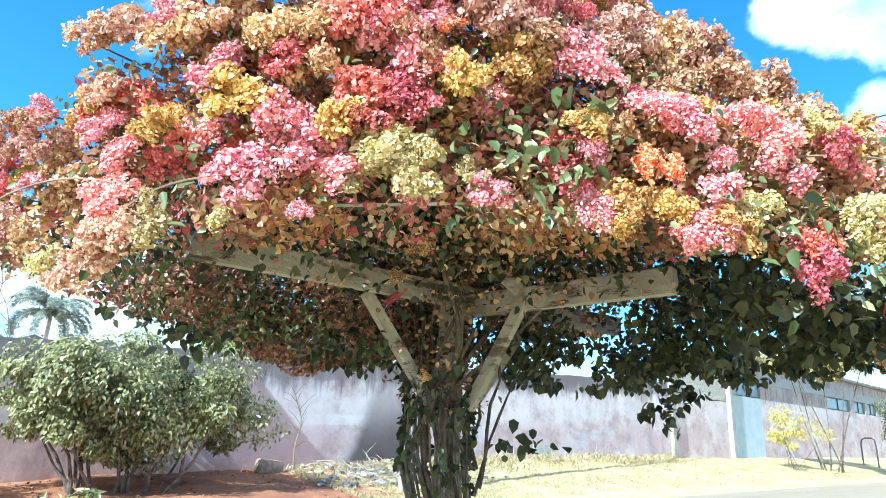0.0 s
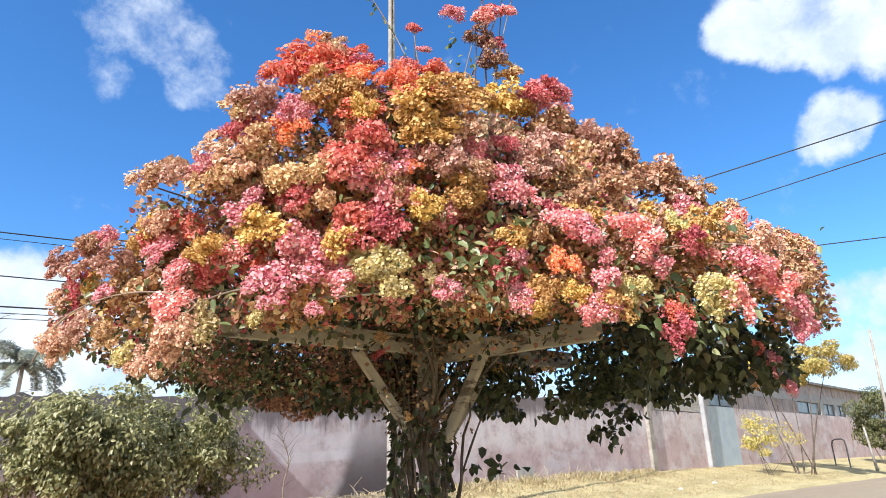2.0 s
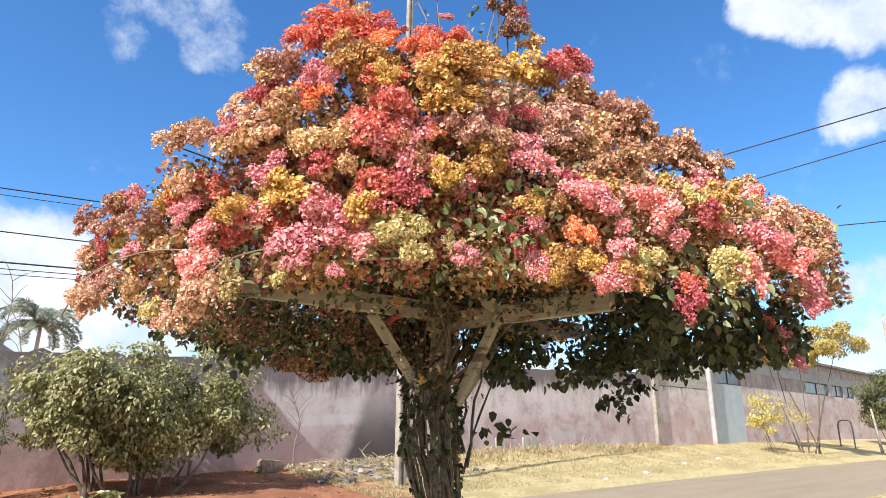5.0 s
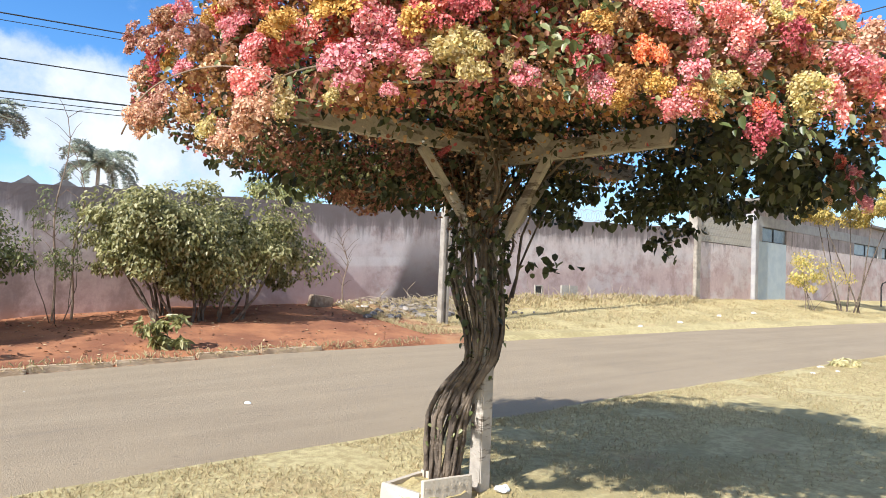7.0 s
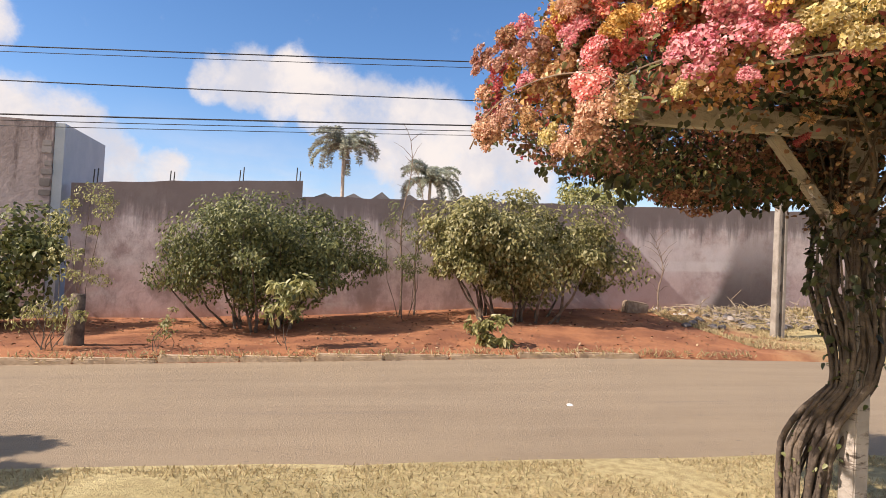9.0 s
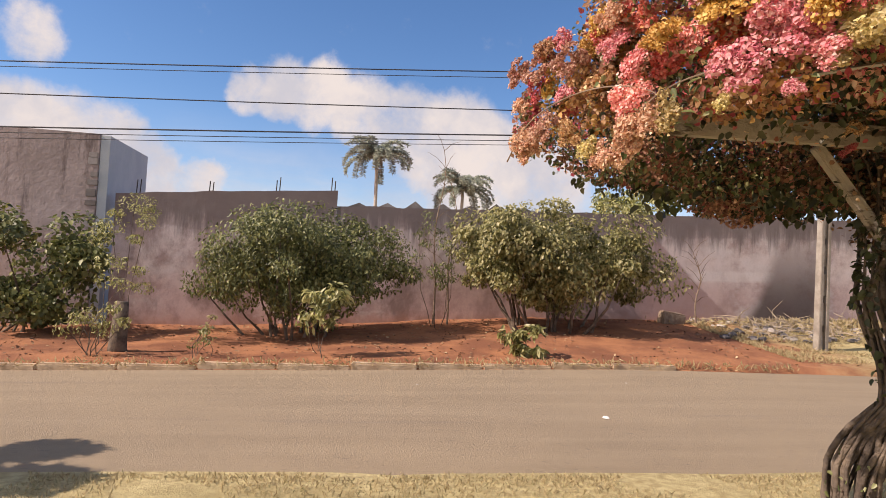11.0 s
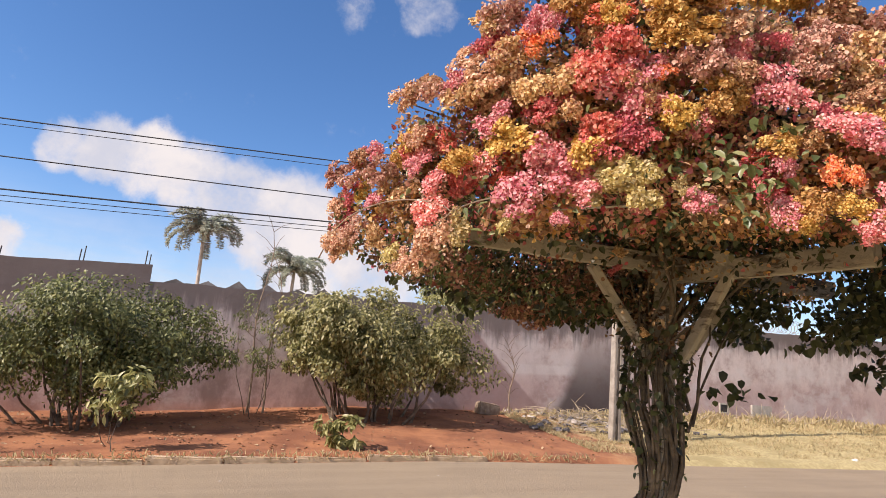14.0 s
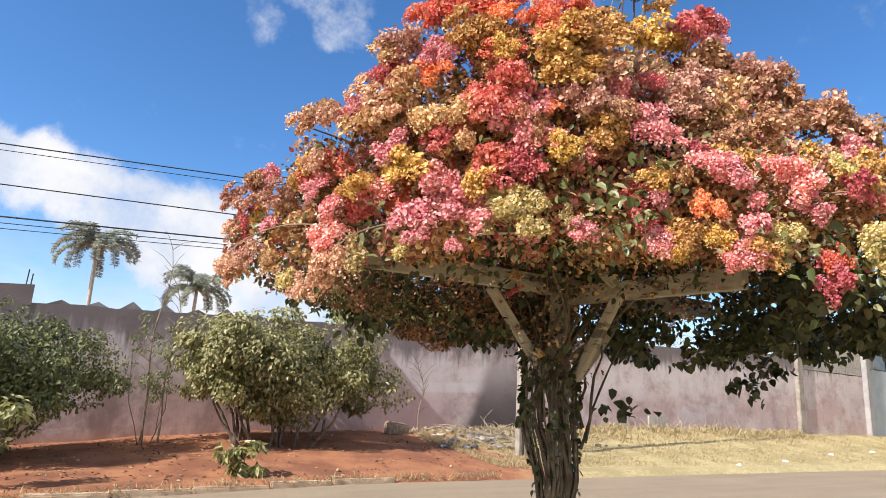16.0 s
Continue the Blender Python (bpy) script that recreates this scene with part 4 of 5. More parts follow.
# Long bare canes
for pts in ([(-1.64, -1.07, 1.81), (-1.44, -1.28, 1.95), (-1.15, -1.44, 2.0), (-0.91, -1.52, 1.97), (-0.8, -1.54, 1.9)],
            [(-0.94, -1.5, 1.81), (-0.85, -1.54, 1.92), (-0.67, -1.58, 1.97), (-0.48, -1.58, 1.97)],
            [(0.78, -1.55, 2.09), (1.07, -1.48, 2.14), (1.38, -1.36, 2.15), (1.69, -1.16, 2.18)],
            [(1.2, -0.8, 2.5), (1.45, -0.8, 2.38), (1.62, -0.8, 2.36), (1.8, -0.8, 2.34), (1.93, -0.8, 2.27)],
            [(-0.02, -0.9, 3.0), (-0.05, -0.9, 3.25), (-0.15, -0.9, 3.5), (-0.28, -0.9, 3.75), (-0.38, -0.9, 3.92)],
            [(0.15, -0.9, 3.0), (0.2, -0.9, 3.3), (0.27, -0.9, 3.55), (0.33, -0.9, 3.8)],
            [(0.3, -0.9, 3.0), (0.36, -0.9, 3.3), (0.42, -0.9, 3.55), (0.5, -0.9, 3.85)],
            [(0.0, -0.9, 3.0), (-0.02, -0.9, 3.2), (-0.05, -0.9, 3.4), (-0.06, -0.9, 3.52)]):
    bm = bmesh.new()
    path = [uvz(*p) for p in pts]
    for turn in range(3):
        path = [path[0]] + [q for a, b in zip(path, path[1:]) for q in (a.lerp(b, 0.25), a.lerp(b, 0.75))] + [path[-1]]
    tube(bm, path, 0.0038, 0.0025, 5)
    part("cane", bm, TWIG, tree)

# Foliage: a shade-dark layer under the dome, sprigs among the heads, hanging leaves, leaves on the stems
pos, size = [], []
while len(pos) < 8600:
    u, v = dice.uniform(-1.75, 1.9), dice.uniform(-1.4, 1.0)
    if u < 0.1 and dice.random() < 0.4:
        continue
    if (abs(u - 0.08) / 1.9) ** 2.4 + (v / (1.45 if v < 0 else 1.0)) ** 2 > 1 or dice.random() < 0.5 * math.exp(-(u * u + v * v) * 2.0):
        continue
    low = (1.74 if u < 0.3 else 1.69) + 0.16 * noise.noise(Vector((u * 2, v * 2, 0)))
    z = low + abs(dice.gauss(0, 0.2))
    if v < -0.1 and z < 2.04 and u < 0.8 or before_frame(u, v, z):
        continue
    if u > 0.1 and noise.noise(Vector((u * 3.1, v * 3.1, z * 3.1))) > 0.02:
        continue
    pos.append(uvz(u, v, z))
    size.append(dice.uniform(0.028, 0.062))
while len(pos) < 18000:
    u, v = dice.uniform(-1.6, 1.7), dice.uniform(-1.1, 0.7)
    if (u / 1.75) ** 2 + (v / 1.2) ** 2 < 1:
        pos.append(uvz(u, v, dice.uniform(2.06, 2.5)))
        size.append(dice.uniform(0.025, 0.05))
while len(pos) < 23000:
    u, z = dice.uniform(-1.75, 1.8), dice.uniform(1.88, 3.1)
    if z > crest(u) - 0.15:
        continue
    pos.append(uvz(u, dome(u, z) * (dice.uniform(-0.95, -0.3) if dice.random() < 0.6 else dice.uniform(-0.5, 0.5)), z))
    size.append(dice.uniform(0.022, 0.045))
while len(pos) < 32000:
    u, z = dice.gauss(0, 0.75), dice.uniform(2.1, 3.1)
    if z > crest(u) - 0.22 or abs(u) > 1.6:
        continue
    pos.append(uvz(u, dome(u, z) * dice.uniform(-0.82, 0.1), z))
    size.append(dice.uniform(0.025, 0.05))
for u0, v0, z0, n in ((0.27, -0.1, 1.36, 12), (0.35, -0.1, 1.34, 7), (0.42, -0.1, 1.33, 7), (1.09, 0.33, 1.53, 40), (1.12, 0.33, 1.45, 10), (1.45, 0.2, 1.76, 60), (1.6, 0, 1.76, 50), (0.6, 0.1, 1.78, 40), (0.9, 0.3, 1.74, 50), (-1.0, -0.6, 1.7, 40), (-0.6, -0.3, 1.72, 30), (-0.35, -0.2, 1.74, 20), (1.3, 0.5, 1.64, 50)):
    for k in range(n):
        pos.append(uvz(u0 + dice.gauss(0, 0.05), v0 + dice.gauss(0, 0.07), z0 + dice.gauss(0, 0.03)))
        size.append(dice.uniform(0.04, 0.065))
for k in range(230):
    z = 0.6 + 1.3 * dice.random() ** 0.6
    u, h = spine(z)
    a = dice.uniform(0, 6.28)
    if noise.noise(Vector((z * 4, a, 1))) < -0.05 and z < 1.1:
        continue
    pos.append(uvz(u + (h + 0.02) * math.cos(a), (h * 0.8 + 0.02) * math.sin(a), z))
    size.append(dice.uniform(0.03, 0.06))
for k in range(260):
    a, z = dice.uniform(0, 6.28), dice.gauss(1.42, 0.14)
    u, h = spine(min(2.1, max(0.3, z)))
    pos.append(uvz(u + (h + 0.01) * math.cos(a), (h * 0.8 + 0.03) * math.sin(a), z))
    size.append(dice.uniform(0.03, 0.055))
young, young_size = [], []
for k in range(230):
    z = dice.uniform(0.25, 1.6)
    u, h = spine(z)
    a = dice.uniform(0, 6.28)
    if noise.noise(Vector((z * 4, a, 1))) > -0.05 or z > 1.3:
        young.append(uvz(u + (h + 0.01) * math.cos(a), (h * 0.8 + 0.01) * math.sin(a), z))
        young_size.append(dice.uniform(0.018, 0.042))
for u0, z0 in ((-0.73, 1.97), (0.21, 2.07), (0.19, 2.03), (0.13, 1.98), (0.24, 1.98), (0.98, 1.9), (0.89, 1.85), (0.73, 1.98), (1.38, 2.31), (1.14, 2.3), (0.55, 2.7), (-0.83, 1.84), (-0.01, 2.17), (0.64, 1.89), (1.02, 1.81), (0.32, 2.2)):
    for k in range(22):
        u, z = u0 + dice.gauss(0, 0.07), z0 + dice.gauss(0, 0.07)
        young.append(uvz(u, -dome(u, z) - dice.uniform(-0.06, 0.05), z))
        young_size.append(dice.uniform(0.025, 0.055))
for k in range(2300):
    u, z = dice.uniform(-1.65, 1.75), dice.uniform(1.85, 3.1)
    if z < crest(u) - 0.1:
        young.append(uvz(u, -dome(u, z) * dice.uniform(0.9, 1.02), z))
        young_size.append(dice.uniform(0.018, 0.036))
for k in range(26):
    z = 3.2 + 0.72 * k / 26
    young.append(uvz(-0.04 - 0.34 * (k / 26) ** 1.2 + dice.gauss(0, 0.015), -0.9, z))
    young_size.append(0.03)
for k in range(80):
    young.append(uvz(1.35 + 0.62 * dice.random(), -0.8 + dice.gauss(0, 0.03), 2.36 + dice.gauss(0, 0.05)))
    young_size.append(dice.uniform(0.025, 0.05))
for k in range(60):
    young.append(uvz(0.2 + dice.gauss(0, 0.08), -0.88, 3.3 + dice.gauss(0, 0.14)))
    young_size.append(dice.uniform(0.025, 0.045))
for k in range(2600):
    u, v = dice.uniform(-1.6, 0.15), dice.uniform(-1.0, 0.5)
    z = 1.78 + 0.14 * noise.noise(Vector((u * 2.5, v * 2.5, 2))) + abs(dice.gauss(0, 0.16))
    if before_frame(u, v, z):
        continue
    young.append(uvz(u, v, z))
    young_size.append(dice.uniform(0.018, 0.048))
for k in range(5200):
    a = dice.uniform(2.5, 5.0)
    k2 = dice.uniform(0.72, 1.0)
    u, v = 0.05 + 1.6 * k2 * math.cos(a), 1.35 * k2 * math.sin(a) + 0.25
    z = 1.68 + 0.12 * noise.noise(Vector((u * 2.5, v * 2.5, 6))) + abs(dice.gauss(0, 0.14)) + 0.12 * (v < -0.6)
    if u > -0.45 or before_frame(u, v, z) or noise.noise(Vector((u * 5, v * 5, z * 5))) < -0.1:
        continue
    young.append(uvz(u, v, z))
    young_size.append(dice.uniform(0.018, 0.05))
young, young_size = np.array([p[:] for p in young]), np.array(young_size)
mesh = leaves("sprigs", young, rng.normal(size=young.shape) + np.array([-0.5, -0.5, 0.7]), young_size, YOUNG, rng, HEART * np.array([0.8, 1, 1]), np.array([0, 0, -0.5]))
tagged(finish("sprig_foliage", mesh, YOUNG, tree, "light green young and sunlit-toned leaves among the bracts"), kind="stuff")
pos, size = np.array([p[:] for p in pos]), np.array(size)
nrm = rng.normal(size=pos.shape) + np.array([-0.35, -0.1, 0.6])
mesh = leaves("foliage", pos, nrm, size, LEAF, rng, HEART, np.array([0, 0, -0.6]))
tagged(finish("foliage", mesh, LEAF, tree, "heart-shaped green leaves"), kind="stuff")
for u, v, z, r, tone in ((-0.12, -0.38, 1.6, 0.035, "tan"), (-0.28, -0.3, 1.92, 0.045, "red"), (-0.25, -0.5, 1.98, 0.05, "tan"), (-0.45, 0.3, 1.85, 0.05, "red"), (-1.0, 0.2, 1.8, 0.05, "tan")):
    head(tone, uvz(u, v, z), r)

# Planter of precast slabs round the stems
planter = thing("planter_box", "square planter of cream precast slabs", "planter")
CORN = [(-0.56, 0.22), (-0.24, 0.28), (-0.13, -0.06), (-0.50, -0.06)]
for i in range(4):
    a, b = Vector((*CORN[i], 0)), Vector((*CORN[(i + 1) % 4], 0))
    d = b - a
    m = Matrix.Translation(a + Vector((0, 0, -0.02))) @ Matrix.Rotation(math.atan2(d.y, d.x), 4, "Z") @ pose(0, 0, 0, (6, -4, 5, 8)[i], (0, 0, -4, 0)[i], 0)
    bm = bmesh.new()
    box(bm, (0.01, -0.012, 0), (d.length - 0.01, 0.012, (0.12, 0.13, 0.17, 0.13)[i]), m)
    if i == 2:
        bmesh.ops.bevel(bm, geom=bm.edges[:], offset=0.004, segments=1, affect="EDGES")
        for r in range(3):
            for c in range(6):
                at = m @ Matrix.Translation(((c + 0.6) * d.length / 6.2, 0.013, 0.03 + r * 0.048)) @ pose(0, 0, 0, 90)
                bmesh.ops.create_cone(bm, cap_ends=True, segments=8, radius1=0.013, radius2=0.008, depth=0.008, matrix=at)
    part("slab", bm, SLAB, planter, "cream slab with raised studs" if i == 2 else "")
bm = bmesh.new()
bmesh.ops.create_grid(bm, x_segments=8, y_segments=8, size=0.17, matrix=Matrix.Translation((-0.36, 0.09, 0.08)))
for v in bm.verts:
    v.co.z += 0.03 * noise.noise(v.co * 9)
part("soil", bm, EARTH, planter)
bm = bmesh.new()
bmesh.ops.create_icosphere(bm, subdivisions=3, radius=0.028, matrix=Matrix.Translation((0.06, -0.1, 0.05)))
for v in bm.verts:
    c = v.co - Vector((0.06, -0.1, 0.05))
    v.co += c * 0.9 * noise.noise(v.co * 40) + Vector((c.x * 0.5, c.y * 0.3, -c.z * 0.3))
tagged(finish("crumpled_paper", bm, PAPER), "crumpled white paper on dry grass beside post", "litter")


# ---- shrubs and trees of the far side ----
def shrub(name, label, at, radii, n, leaf, material, lift, trunks, shape=HEART, seed=1, lumps=14, group="", ragged=0.0, flat=9.0):
    """A bush of leaf clumps on crooked stems; radii: half width, half depth, half height of the crown, lift: height of its middle."""
    r, d = np.random.default_rng(seed), random.Random(seed)
    t = thing(name, label, "shrub", at, group)
    cen = []
    for i in range(lumps):
        q = r.normal(size=3)
        q /= np.linalg.norm(q)
        q *= r.uniform(0.4, 0.95)
        if ragged:
            q[2] = q[2] * 0.92 if q[2] < 0 else q[2]
            q *= 1 + ragged * noise.noise(Vector((q[0] * 1.8, q[1] * 1.8, q[2] * 1.8 + seed)))
        q[2] = max(q[2], -flat)
        cen.append((q * radii + [0, 0, lift], r.uniform(0.2, 0.46) * min(radii) * (0.8 if ragged else 1)))
    pos = []
    for c, s in cen:
        q = r.normal(size=(n // lumps, 3))
        q /= np.linalg.norm(q, axis=1, keepdims=True)
        pos.append(c + q * (r.uniform(0.3, 1.0, len(q)) ** 0.5)[:, None] * s * np.array([1.35, 1.35, 0.9]))
    pos = np.concatenate(pos)
    nrm = (pos - [0, 0, lift]) / radii + r.normal(size=pos.shape) * 0.7 + [-0.3, -0.25, 0.5]
    mesh = leaves("crown", pos, nrm, r.uniform(0.7, 1.25, len(pos)) * leaf, material, r, shape, np.array([0, 0, -0.4]))
    tagged(finish("crown", mesh, material, t), kind="stuff")
    for k in range(trunks):
        c, s = cen[k % lumps]
        foot = Vector((d.uniform(-0.5, 0.5) * radii[0] * 0.5, d.uniform(-0.3, 0.3), -0.1))
        if flat < 1:
            foot = Vector((c[0] * 0.5 + d.uniform(-0.12, 0.12), c[1] * 0.4, -0.1))
        end = Vector(c)
        bm = bmesh.new()
        knee = foot.lerp(end, 0.4) + Vector((d.uniform(-0.15, 0.15), d.uniform(-0.1, 0.1), 0.05))
        tube(bm, [foot, foot.lerp(knee, 0.5) + Vector((d.uniform(-0.05, 0.05), 0, 0)), knee, knee.lerp(end, 0.6), end], 0.014 * radii[0], 0.006 * radii[0] ** 0.5, 6, 0.3, d)
        part("stem", bm, BARK, t)
    return t


shrub("round_shrub", "dense dark green round shrub on red soil", (-3.35, 9.1, ground_z(-3.35, 9.1)), (2.1, 1.4, 1.2), 36000, 0.07, BUSH_DARK, 1.34, 16, LANCE * np.array([1.4, 1, 1]), 3, 130, ragged=0.15, flat=0.88)
shrub("spreading_shrub", "broad olive green shrub on red soil", (1.55, 9.4, ground_z(1.55, 9.4)), (2.45, 1.4, 1.2), 32000, 0.09, BUSH_LIGHT, 1.45, 16, LANCE * np.array([1.35, 1, 1]), 5, 110, ragged=0.3, flat=0.74)
shrub("sapling", "young light green sapling near the kerb", (-2.83, 6.9, ground_z(-2.83, 6.9)), (0.42, 0.35, 0.38), 320, 0.13, BUSH_LIGHT, 0.72, 3, LANCE, 8, 7)
shrub("low_shrub", "small drooping green shrub at the kerb", (0.29, 6.85, ground_z(0.29, 6.85)), (0.42, 0.35, 0.26), 420, 0.14, BUSH_LIGHT, 0.3, 3, LANCE, 9, 7)
shrub("tall_weed", "spindly yellow green weeds near the kerb", (-5.99, 6.9, ground_z(-5.99, 6.9)), (0.6, 0.4, 0.7), 700, 0.06, BUSH_LIGHT, 0.85, 8, LANCE, 12, 10)
shrub("kerb_weed", "thin dry weeds at the kerb", (-4.61, 6.75, ground_z(-4.61, 6.75)), (0.35, 0.2, 0.3), 160, 0.06, BUSH_LIGHT, 0.35, 6, LANCE, 13, 6)
shrub("dense_shrub", "shaded green shrubs against cement building", (-8.47, 9.4, ground_z(-8.47, 9.4)), (1.9, 1.1, 1.05), 5200, 0.1, BUSH_DARK, 1.25, 8, HEART, 14, 16)
shrub("feathery_sapling", "thin feathery sapling before stained wall", (-6.1, 8.2, ground_z(-6.1, 8.2)), (0.5, 0.45, 1.2), 1500, 0.05, BUSH_LIGHT, 1.75, 3, LANCE, 15, 12)
shrub("yellow_shrub", "small shrub with yellow blossom before mauve wall", (26.9, 8, ground_z(26.9, 8)), (0.9, 1.35, 1.0), 2200, 0.11, YELLOW, 1.65, 6, LANCE, 16, 15)
shrub("blossom_tree", "yellow flowering street tree with open crown", (29.8, 7.4, 0.3), (2.6, 3.0, 1.0), 14000, 0.15, YELLOW, 4.9, 6, LANCE, 17, 44)
shrub("street_tree", "slim dark green tree against long building", (43.0, 7.2, 0.4), (1.3, 1.4, 2.0), 9000, 0.16, BUSH_DARK, 2.6, 4, LANCE, 18, 30)
shrub("garden_tree", "green garden tree showing over the wall", (5.16, 13.6, ground_z(5.16, 13.6)), (1.2, 1.0, 0.7), 2200, 0.14, BUSH_LIGHT, 3, 4, LANCE, 19, 10)
shrub("leafy_tree", "green street tree further along", (67, 8.2, ground_z(67, 8.2)), (3.0, 2.0, 2.2), 1800, 0.35, BUSH_LIGHT, 6, 4, LANCE, 20, 12)

shrub("thin_shrub", "sparse dark thin shrub before mauve wall", (-0.7, 10.1, ground_z(-0.7, 10.1)), (0.6, 0.4, 1.25), 1300, 0.06, BUSH_DARK, 1.6, 4, LANCE, 23, 26, ragged=0.3)
# Out of view: added to throw the shadow on the near street edge
shrub("shade_tree", "unseen small round leafy tree casting shade on the street", (-7.5, 0.85, 0.0), (0.95, 0.7, 0.6), 5000, 0.09, BUSH_DARK, 2.1, 4, HEART, 21, 14)
stump = thing("tree_stump", "short grey sawn tree stump on red soil", "stump", (-5.85, 7.35, ground_z(-5.85, 7.35)))
bm = bmesh.new()
tube(bm, [(0, 0, -0.1), (0, 0, 0.05), (0.01, 0, 0.35), (0.02, 0, 0.72)], 0.15, 0.10, 10, 0.15, dice)
part("trunk", bm, BARK, stump, smooth=True)

# Bare saplings before the wall
for x, h, seed in ((-0.75, 3.6, 1), (-0.45, 2.9, 2), (5.1, 1.6, 3)):
    d = random.Random(seed)
    t = thing("bare_sapling", "bare thin sapling in front of mauve wall", "sapling", (x, 10.2, ground_z(x, 10.2)), "bare saplings")
    bm = bmesh.new()
    pts = [Vector((0.1 * math.sin(k * 0.8 + seed) * k / 8, 0, h * k / 10)) for k in range(11)]
    tube(bm, pts, 0.022, 0.006, 6)
    part("stem", bm, TWIG, t)
    for k in range(3, 11):
        for s in (-1, 1):
            bm = bmesh.new()
            p = pts[k]
            tip = p + Vector((s * d.uniform(0.15, 0.45), d.uniform(-0.2, 0.2), d.uniform(0.15, 0.4)))
            tube(bm, [p, p.lerp(tip, 0.5) + Vector((0, 0, 0.05)), tip], 0.008, 0.003, 4)
            part("twig", bm, TWIG, t)


# Hole and meter box in the long wall
hole = thing("wall_vent", "small square dark vent in mauve wall", "vent")
bm = bmesh.new()
for lo, hi in (((12.62, 0.75), (12.98, 0.79)), ((12.62, 1.0), (12.98, 1.04)), ((12.62, 0.79), (12.66, 1.0)), ((12.94, 0.79), (12.98, 1.0))):
    box(bm, (lo[0], 10.96, lo[1]), (hi[0], 11.0, hi[1]))
part("frame", bm, CONCRETE, hole)
bm = bmesh.new()
# Flat dark plate stands in for the shade inside the hole
box(bm, (12.66, 10.985, 0.79), (12.94, 10.998, 1.0))
part("grille", bm, STEEL, hole)
meter = thing("meter_box", "grey meter box in mauve wall", "meter box")
bm = bmesh.new()
box(bm, (13.9, 10.93, 0.57), (14.75, 10.998, 1.05))
part("case", bm, CONCRETE, meter, bevel=0.01)


# ---- palms ----
def palm(at, crown_z, length, lean, seed):
    d, r = random.Random(seed), np.random.default_rng(seed)
    t = thing("royal_palm", "tall palm with drooping feather fronds", "palm", at, "palms over the wall")
    bm = bmesh.new()
    tube(bm, [(lean * k / 8, 0, crown_z * k / 8) for k in range(9)], 0.17, 0.12, 10, 0.1, d)
    part("trunk", bm, CONCRETE, t, smooth=True)
    for i in range(34):
        az, el = i * 2.399 + d.uniform(-0.2, 0.2), d.uniform(0.1, 1.4)
        out = Vector((math.cos(az), math.sin(az), 0))
        pts, p, e = [], Vector((lean, 0, crown_z)), el
        for k in range(13):
            pts.append(p.copy())
            p = p + (out * math.cos(e) + Vector((0, 0, math.sin(e)))) * length / 12
            e -= 0.13 + 0.009 * k
        bm = bmesh.new()
        tube(bm, pts, 0.04, 0.01, 4)
        part("rib", bm, PALM, t)
        pos, grow = [], []
        side = out.cross(Vector((0, 0, 1)))
        for k in range(4, 120):
            q = pts[int(k / 10)].lerp(pts[min(12, int(k / 10) + 1)], (k % 10) / 10)
            for s in (-1, 1):
                pos.append(q[:])
                grow.append((side * s + out * 0.45 - Vector((0, 0, 0.5)))[:])
        pos, grow = np.array(pos), np.array(grow)
        mesh = leaves("frond", pos, r.normal(size=pos.shape) * 0.4 + [0, 0, 1], r.uniform(0.55, 0.8, len(pos)) * length * 0.16, PALM, r, LANCE * np.array([0.4, 1, 1]), grow)
        finish("frond", mesh, PALM, t)


palm((-0.1, 47.5, 0.0), 10.0, 3.3, -0.2, 4)
palm((6.6, 47.0, 0.0), 7.9, 3.1, 0.1, 6)

# ---- verges: dry grass, rubble, litter ----
pos, size = [], []


def sow(n, inside, lo, hi):
    k = 0
    while k < n:
        x, y = inside()
        if noise.noise(Vector((x * 1.3, y * 1.3, 4))) < -0.25:
            continue
        k += 1
        pos.append((x, y, ground_z(x, y) - 0.005))
        size.append(dice.uniform(lo, hi))


def near_side():
    x = dice.uniform(-6.5, 14)
    return x, 1.3 + bend(x) - abs(dice.gauss(0, 1.6))


def far_side():
    x = 5.0 + 27 * dice.random() ** 1.6
    return x, 6.8 + bend(x) + dice.random() * (4.1 - bend(x)) * 0.95


def road_edge():
    x = dice.uniform(-6.5, 14)
    return x, 1.2 + bend(x) + dice.gauss(0, 0.07)


sow(80000, near_side, 0.012, 0.04)
sow(9000, road_edge, 0.01, 0.03)
sow(24000, far_side, 0.03, 0.1)
for k in range(900):
    x = dice.gauss(8.4, 1.8)
    pos.append((x, 10.5 + dice.gauss(0, 0.3), ground_z(x, 10.5)))
    size.append(dice.uniform(0.06, 0.2))
for k in range(5200):
    x = 7.5 + 14 * dice.random() ** 1.5
    if noise.noise(Vector((x * 0.9, 2, 8))) > -0.15:
        y = 10.9 - abs(dice.gauss(0, 0.7))
        pos.append((x, y, ground_z(x, y)))
        size.append(dice.uniform(0.06, 0.26))
for k in range(1500):
    x = dice.uniform(-9, 4.5)
    pos.append((x, 6.36 + dice.gauss(0, 0.05), lie(x, 6.4) + 0.02 + 0.1 * dice.random()))
    size.append(dice.uniform(0.04, 0.1))
pos, size = np.array(pos), np.array(size)
blade = LANCE * np.array([0.5, 1, 1])
grow = np.concatenate([rng.normal(size=(len(pos), 2)) * 0.8, np.full((len(pos), 1), 0.7)], axis=1)
mesh = leaves("dry_grass", pos, np.concatenate([rng.normal(size=(len(pos), 2)), np.full((len(pos), 1), 0.25)], axis=1), size, STRAW, rng, blade, grow)
tagged(finish("dry_grass", mesh, STRAW), "short dry straw-coloured grass", "grass", kind="stuff")


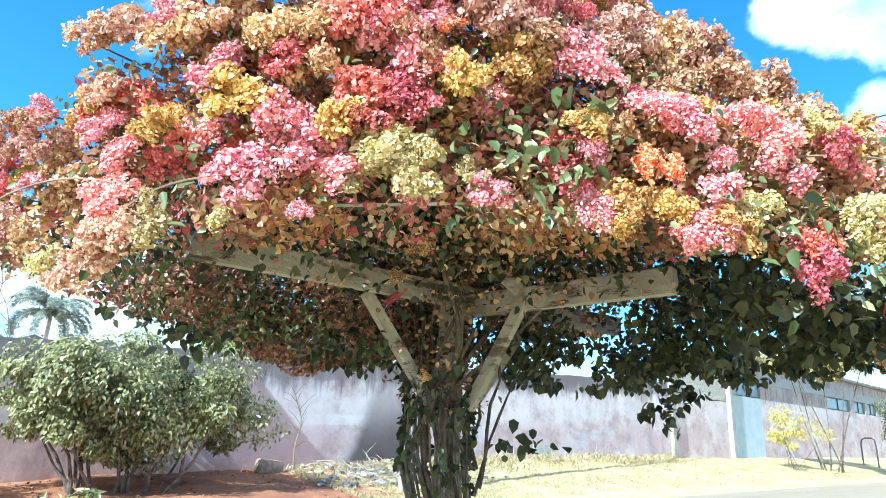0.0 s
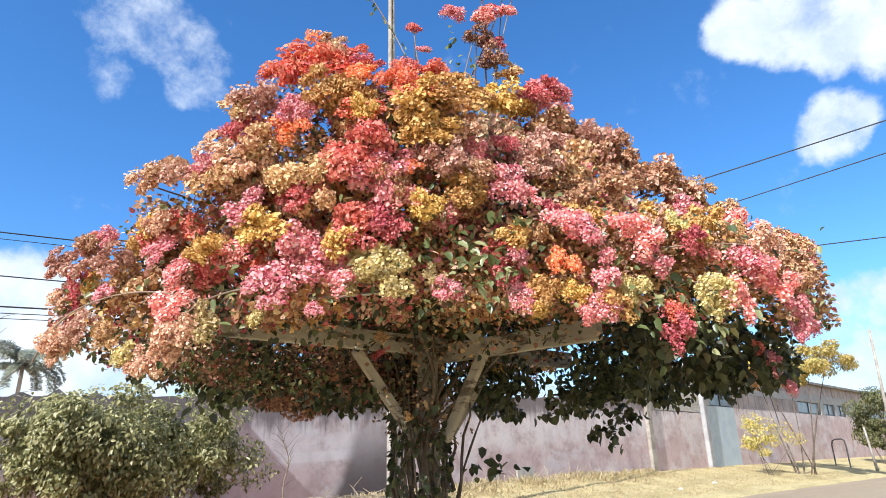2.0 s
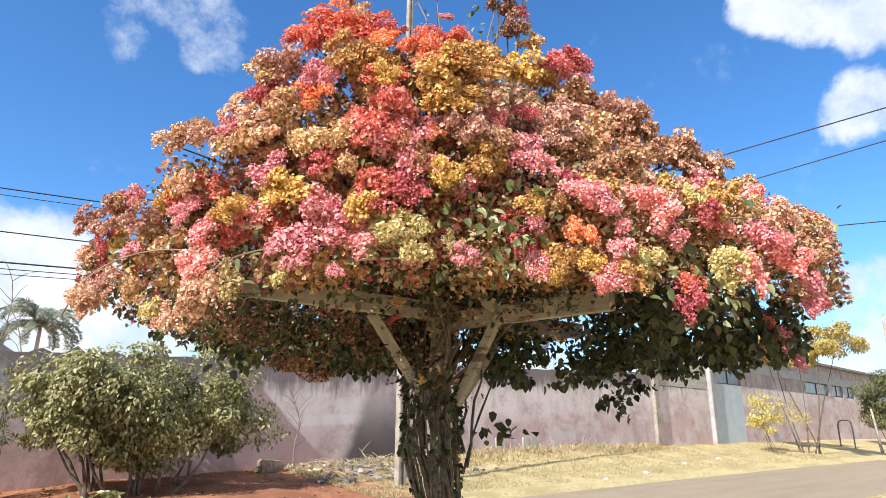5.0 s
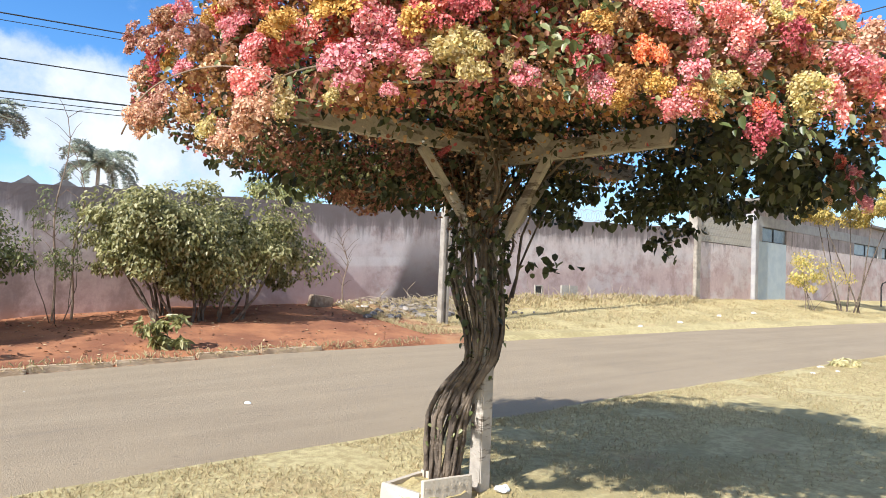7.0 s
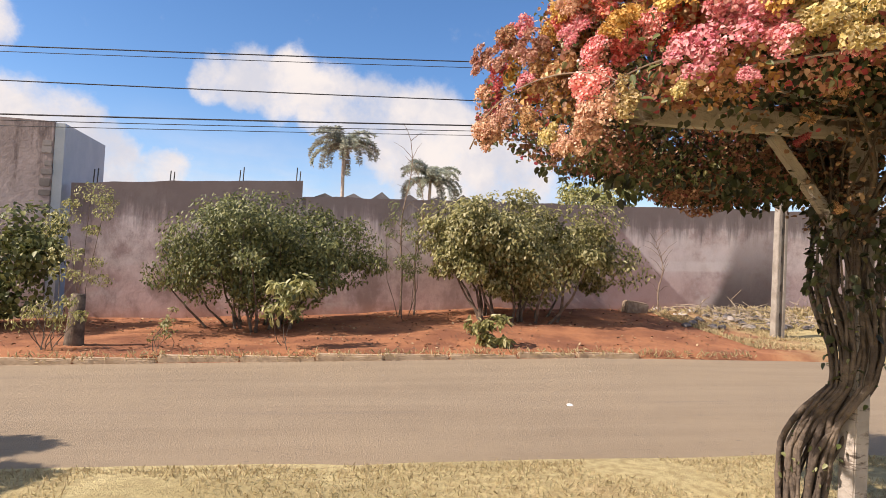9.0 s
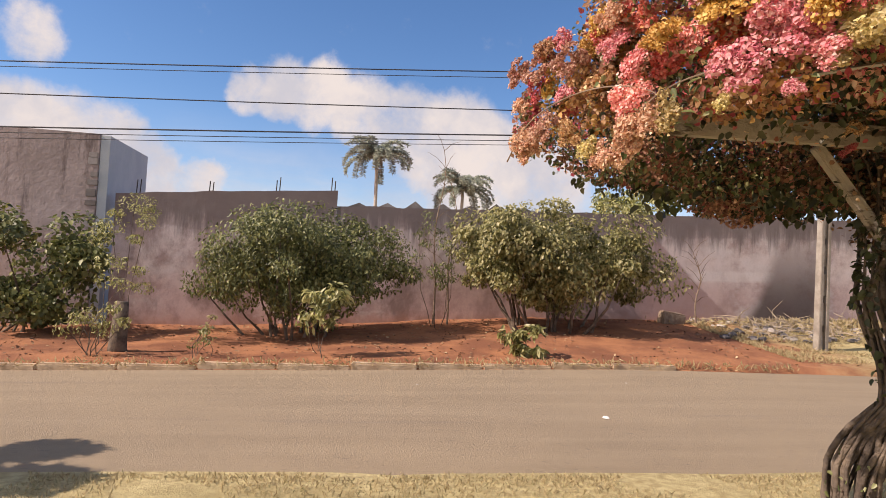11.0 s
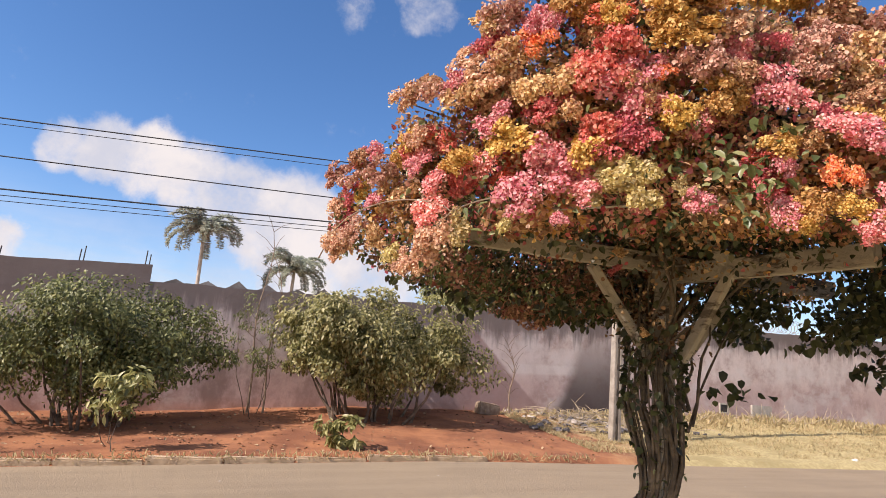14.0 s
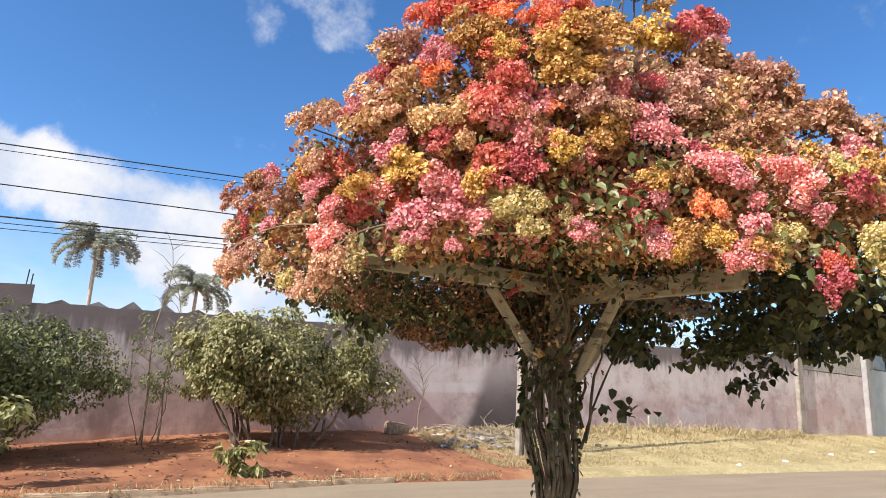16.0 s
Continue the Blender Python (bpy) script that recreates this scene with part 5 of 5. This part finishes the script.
pos = []
for k in range(2200):
    x, y = dice.uniform(-9, 6.5), 6.6 + 4.2 * dice.random()
    if noise.noise(Vector((x * 0.8, y * 1.2, 7))) > -0.2:
        pos.append((x, y, ground_z(x, y) + 0.012))
pos = np.array(pos)
mesh = leaves("leaf_litter", pos, rng.normal(size=pos.shape) * 0.35 + [0, 0, 1], rng.uniform(0.025, 0.07, len(pos)), LITTER, rng)
tagged(finish("leaf_litter", mesh, LITTER), "fallen brown leaves on red soil", "leaf litter", kind="stuff")


def lump(name, label, category, at, r, material, group):
    bm = bmesh.new()
    bmesh.ops.create_icosphere(bm, subdivisions=2, radius=r)
    s = Vector((dice.uniform(0.8, 1.5), dice.uniform(0.7, 1.2), dice.uniform(0.4, 0.7)))
    off = Vector((dice.random() * 9, dice.random() * 9, 0))
    for v in bm.verts:
        v.co = Vector((v.co.x * s.x, v.co.y * s.y, v.co.z * s.z)) * (1 + 0.5 * noise.noise(v.co / r * 1.1 + off))
    ob = finish(name, bm, material)
    ob.location = at
    ob.rotation_euler = (0, 0, dice.uniform(0, 6.28))
    return tagged(ob, label, category, group)


for k in range(130):
    x, y = dice.gauss(7.3, 1.1), dice.uniform(8.6, 10.7)
    ash = dice.random() < 0.55
    lump("rubble_stone", "burnt grey rubble lump" if ash else "pale broken rubble lump", "rubble", (x, y, ground_z(x, y) + 0.03), dice.uniform(0.03, 0.11), ASH if ash else STONE, "rubble heap")
for x, y, r in ((-0.2, 2.9, 0.05), (8.37, 1.14, 0.07), (7.4, 0.9, 0.05), (7.9, 0.75, 0.05), (12.0, 6.7, 0.09), (14.5, 7.0, 0.1), (18, 7.6, 0.12), (5.6, 4.2, 0.03), (-1.7, 4.9, 0.02), (1.0, 5.0, 0.02), (21.0, 7.8, 0.14)):
    lump("litter_scrap", "small white litter scrap on the street", "litter", (x, y, max(ground_z(x, y), lie(x, y) + 0.03) + r * 0.12), r * 0.6, PAPER, "litter")
bm = bmesh.new()
box(bm, (-0.3, -0.12, -0.13), (0.3, 0.12, 0.13))
for v in bm.verts:
    v.co += Vector((dice.uniform(-0.05, 0.05), dice.uniform(-0.03, 0.03), dice.uniform(-0.03, 0.03)))
ob = finish("fallen_log", bm, TWIG, bevel=0.03)
ob.location, ob.rotation_euler = (4.6, 10.3, ground_z(4.6, 10.3) + 0.1), (0, 0.08, 0.15)
tagged(ob, "short rotten brown log on red soil", "log")

# Heap of dry prunings among the rubble, dead stalks along the wall
bm = bmesh.new()
for k in range(420):
    if k < 260:
        x, y, h = dice.gauss(7.4, 1.0), dice.uniform(8.7, 10.7), abs(dice.gauss(0, 0.1))
    else:
        x, y, h = dice.uniform(8.5, 18), 10.85 - abs(dice.gauss(0, 0.35)), 0.02
    p = Vector((x, y, ground_z(x, y) + h))
    d = Vector((dice.gauss(0, 1), dice.gauss(0, 0.6), dice.uniform(-0.1, 0.35) if k < 260 else dice.uniform(0.1, 1.2))).normalized() * dice.uniform(0.2, 0.6)
    q = p + d * 0.5 + Vector((dice.gauss(0, 0.04), dice.gauss(0, 0.04), 0.02))
    tube(bm, [p, q, p + d], dice.uniform(0.006, 0.014), 0.004, 4)
tagged(finish("dry_brush", bm, DRYWOOD), "heap of pale dry prunings and dead stalks", "dry brush", kind="stuff")
shrub("grass_tussock", "grey green tussock on dry verge", (8.9, 0.95, 0.02), (0.26, 0.2, 0.1), 400, 0.09, STRAW, 0.07, 2, LANCE, 22, 6)


# Hoop and stakes on the far verge
hoop = thing("metal_hoop", "dark bent metal hoop on dry verge", "hoop", (36.9, 8.2, 0.5))
bm = bmesh.new()
tube(bm, [(0, 0, -0.2), (0, 0, 1.0), (0, -0.06, 1.2), (0, -0.2, 1.28), (0, -0.5, 1.28), (0, -0.62, 1.2), (0, -0.66, 0.9), (0, -0.66, -0.2)], 0.035, sides=6)
part("tube", bm, STEEL, hoop)
for x, y, h, lean in ((36.7, 6.3, 2.3, 0.2), (45.8, 6.3, 4.4, 0.5)):
    stake = thing("wooden_stake", "pale leaning wooden stake beside the street", "stake", (x, y, 0.05), "leaning stakes")
    bm = bmesh.new()
    tube(bm, [(0, 0, -0.2), (0, lean * 0.5, h * 0.5), (0, lean, h)], 0.07, 0.05, 7, 0.2, dice)
    part("shaft", bm, POLE, stake, smooth=True)
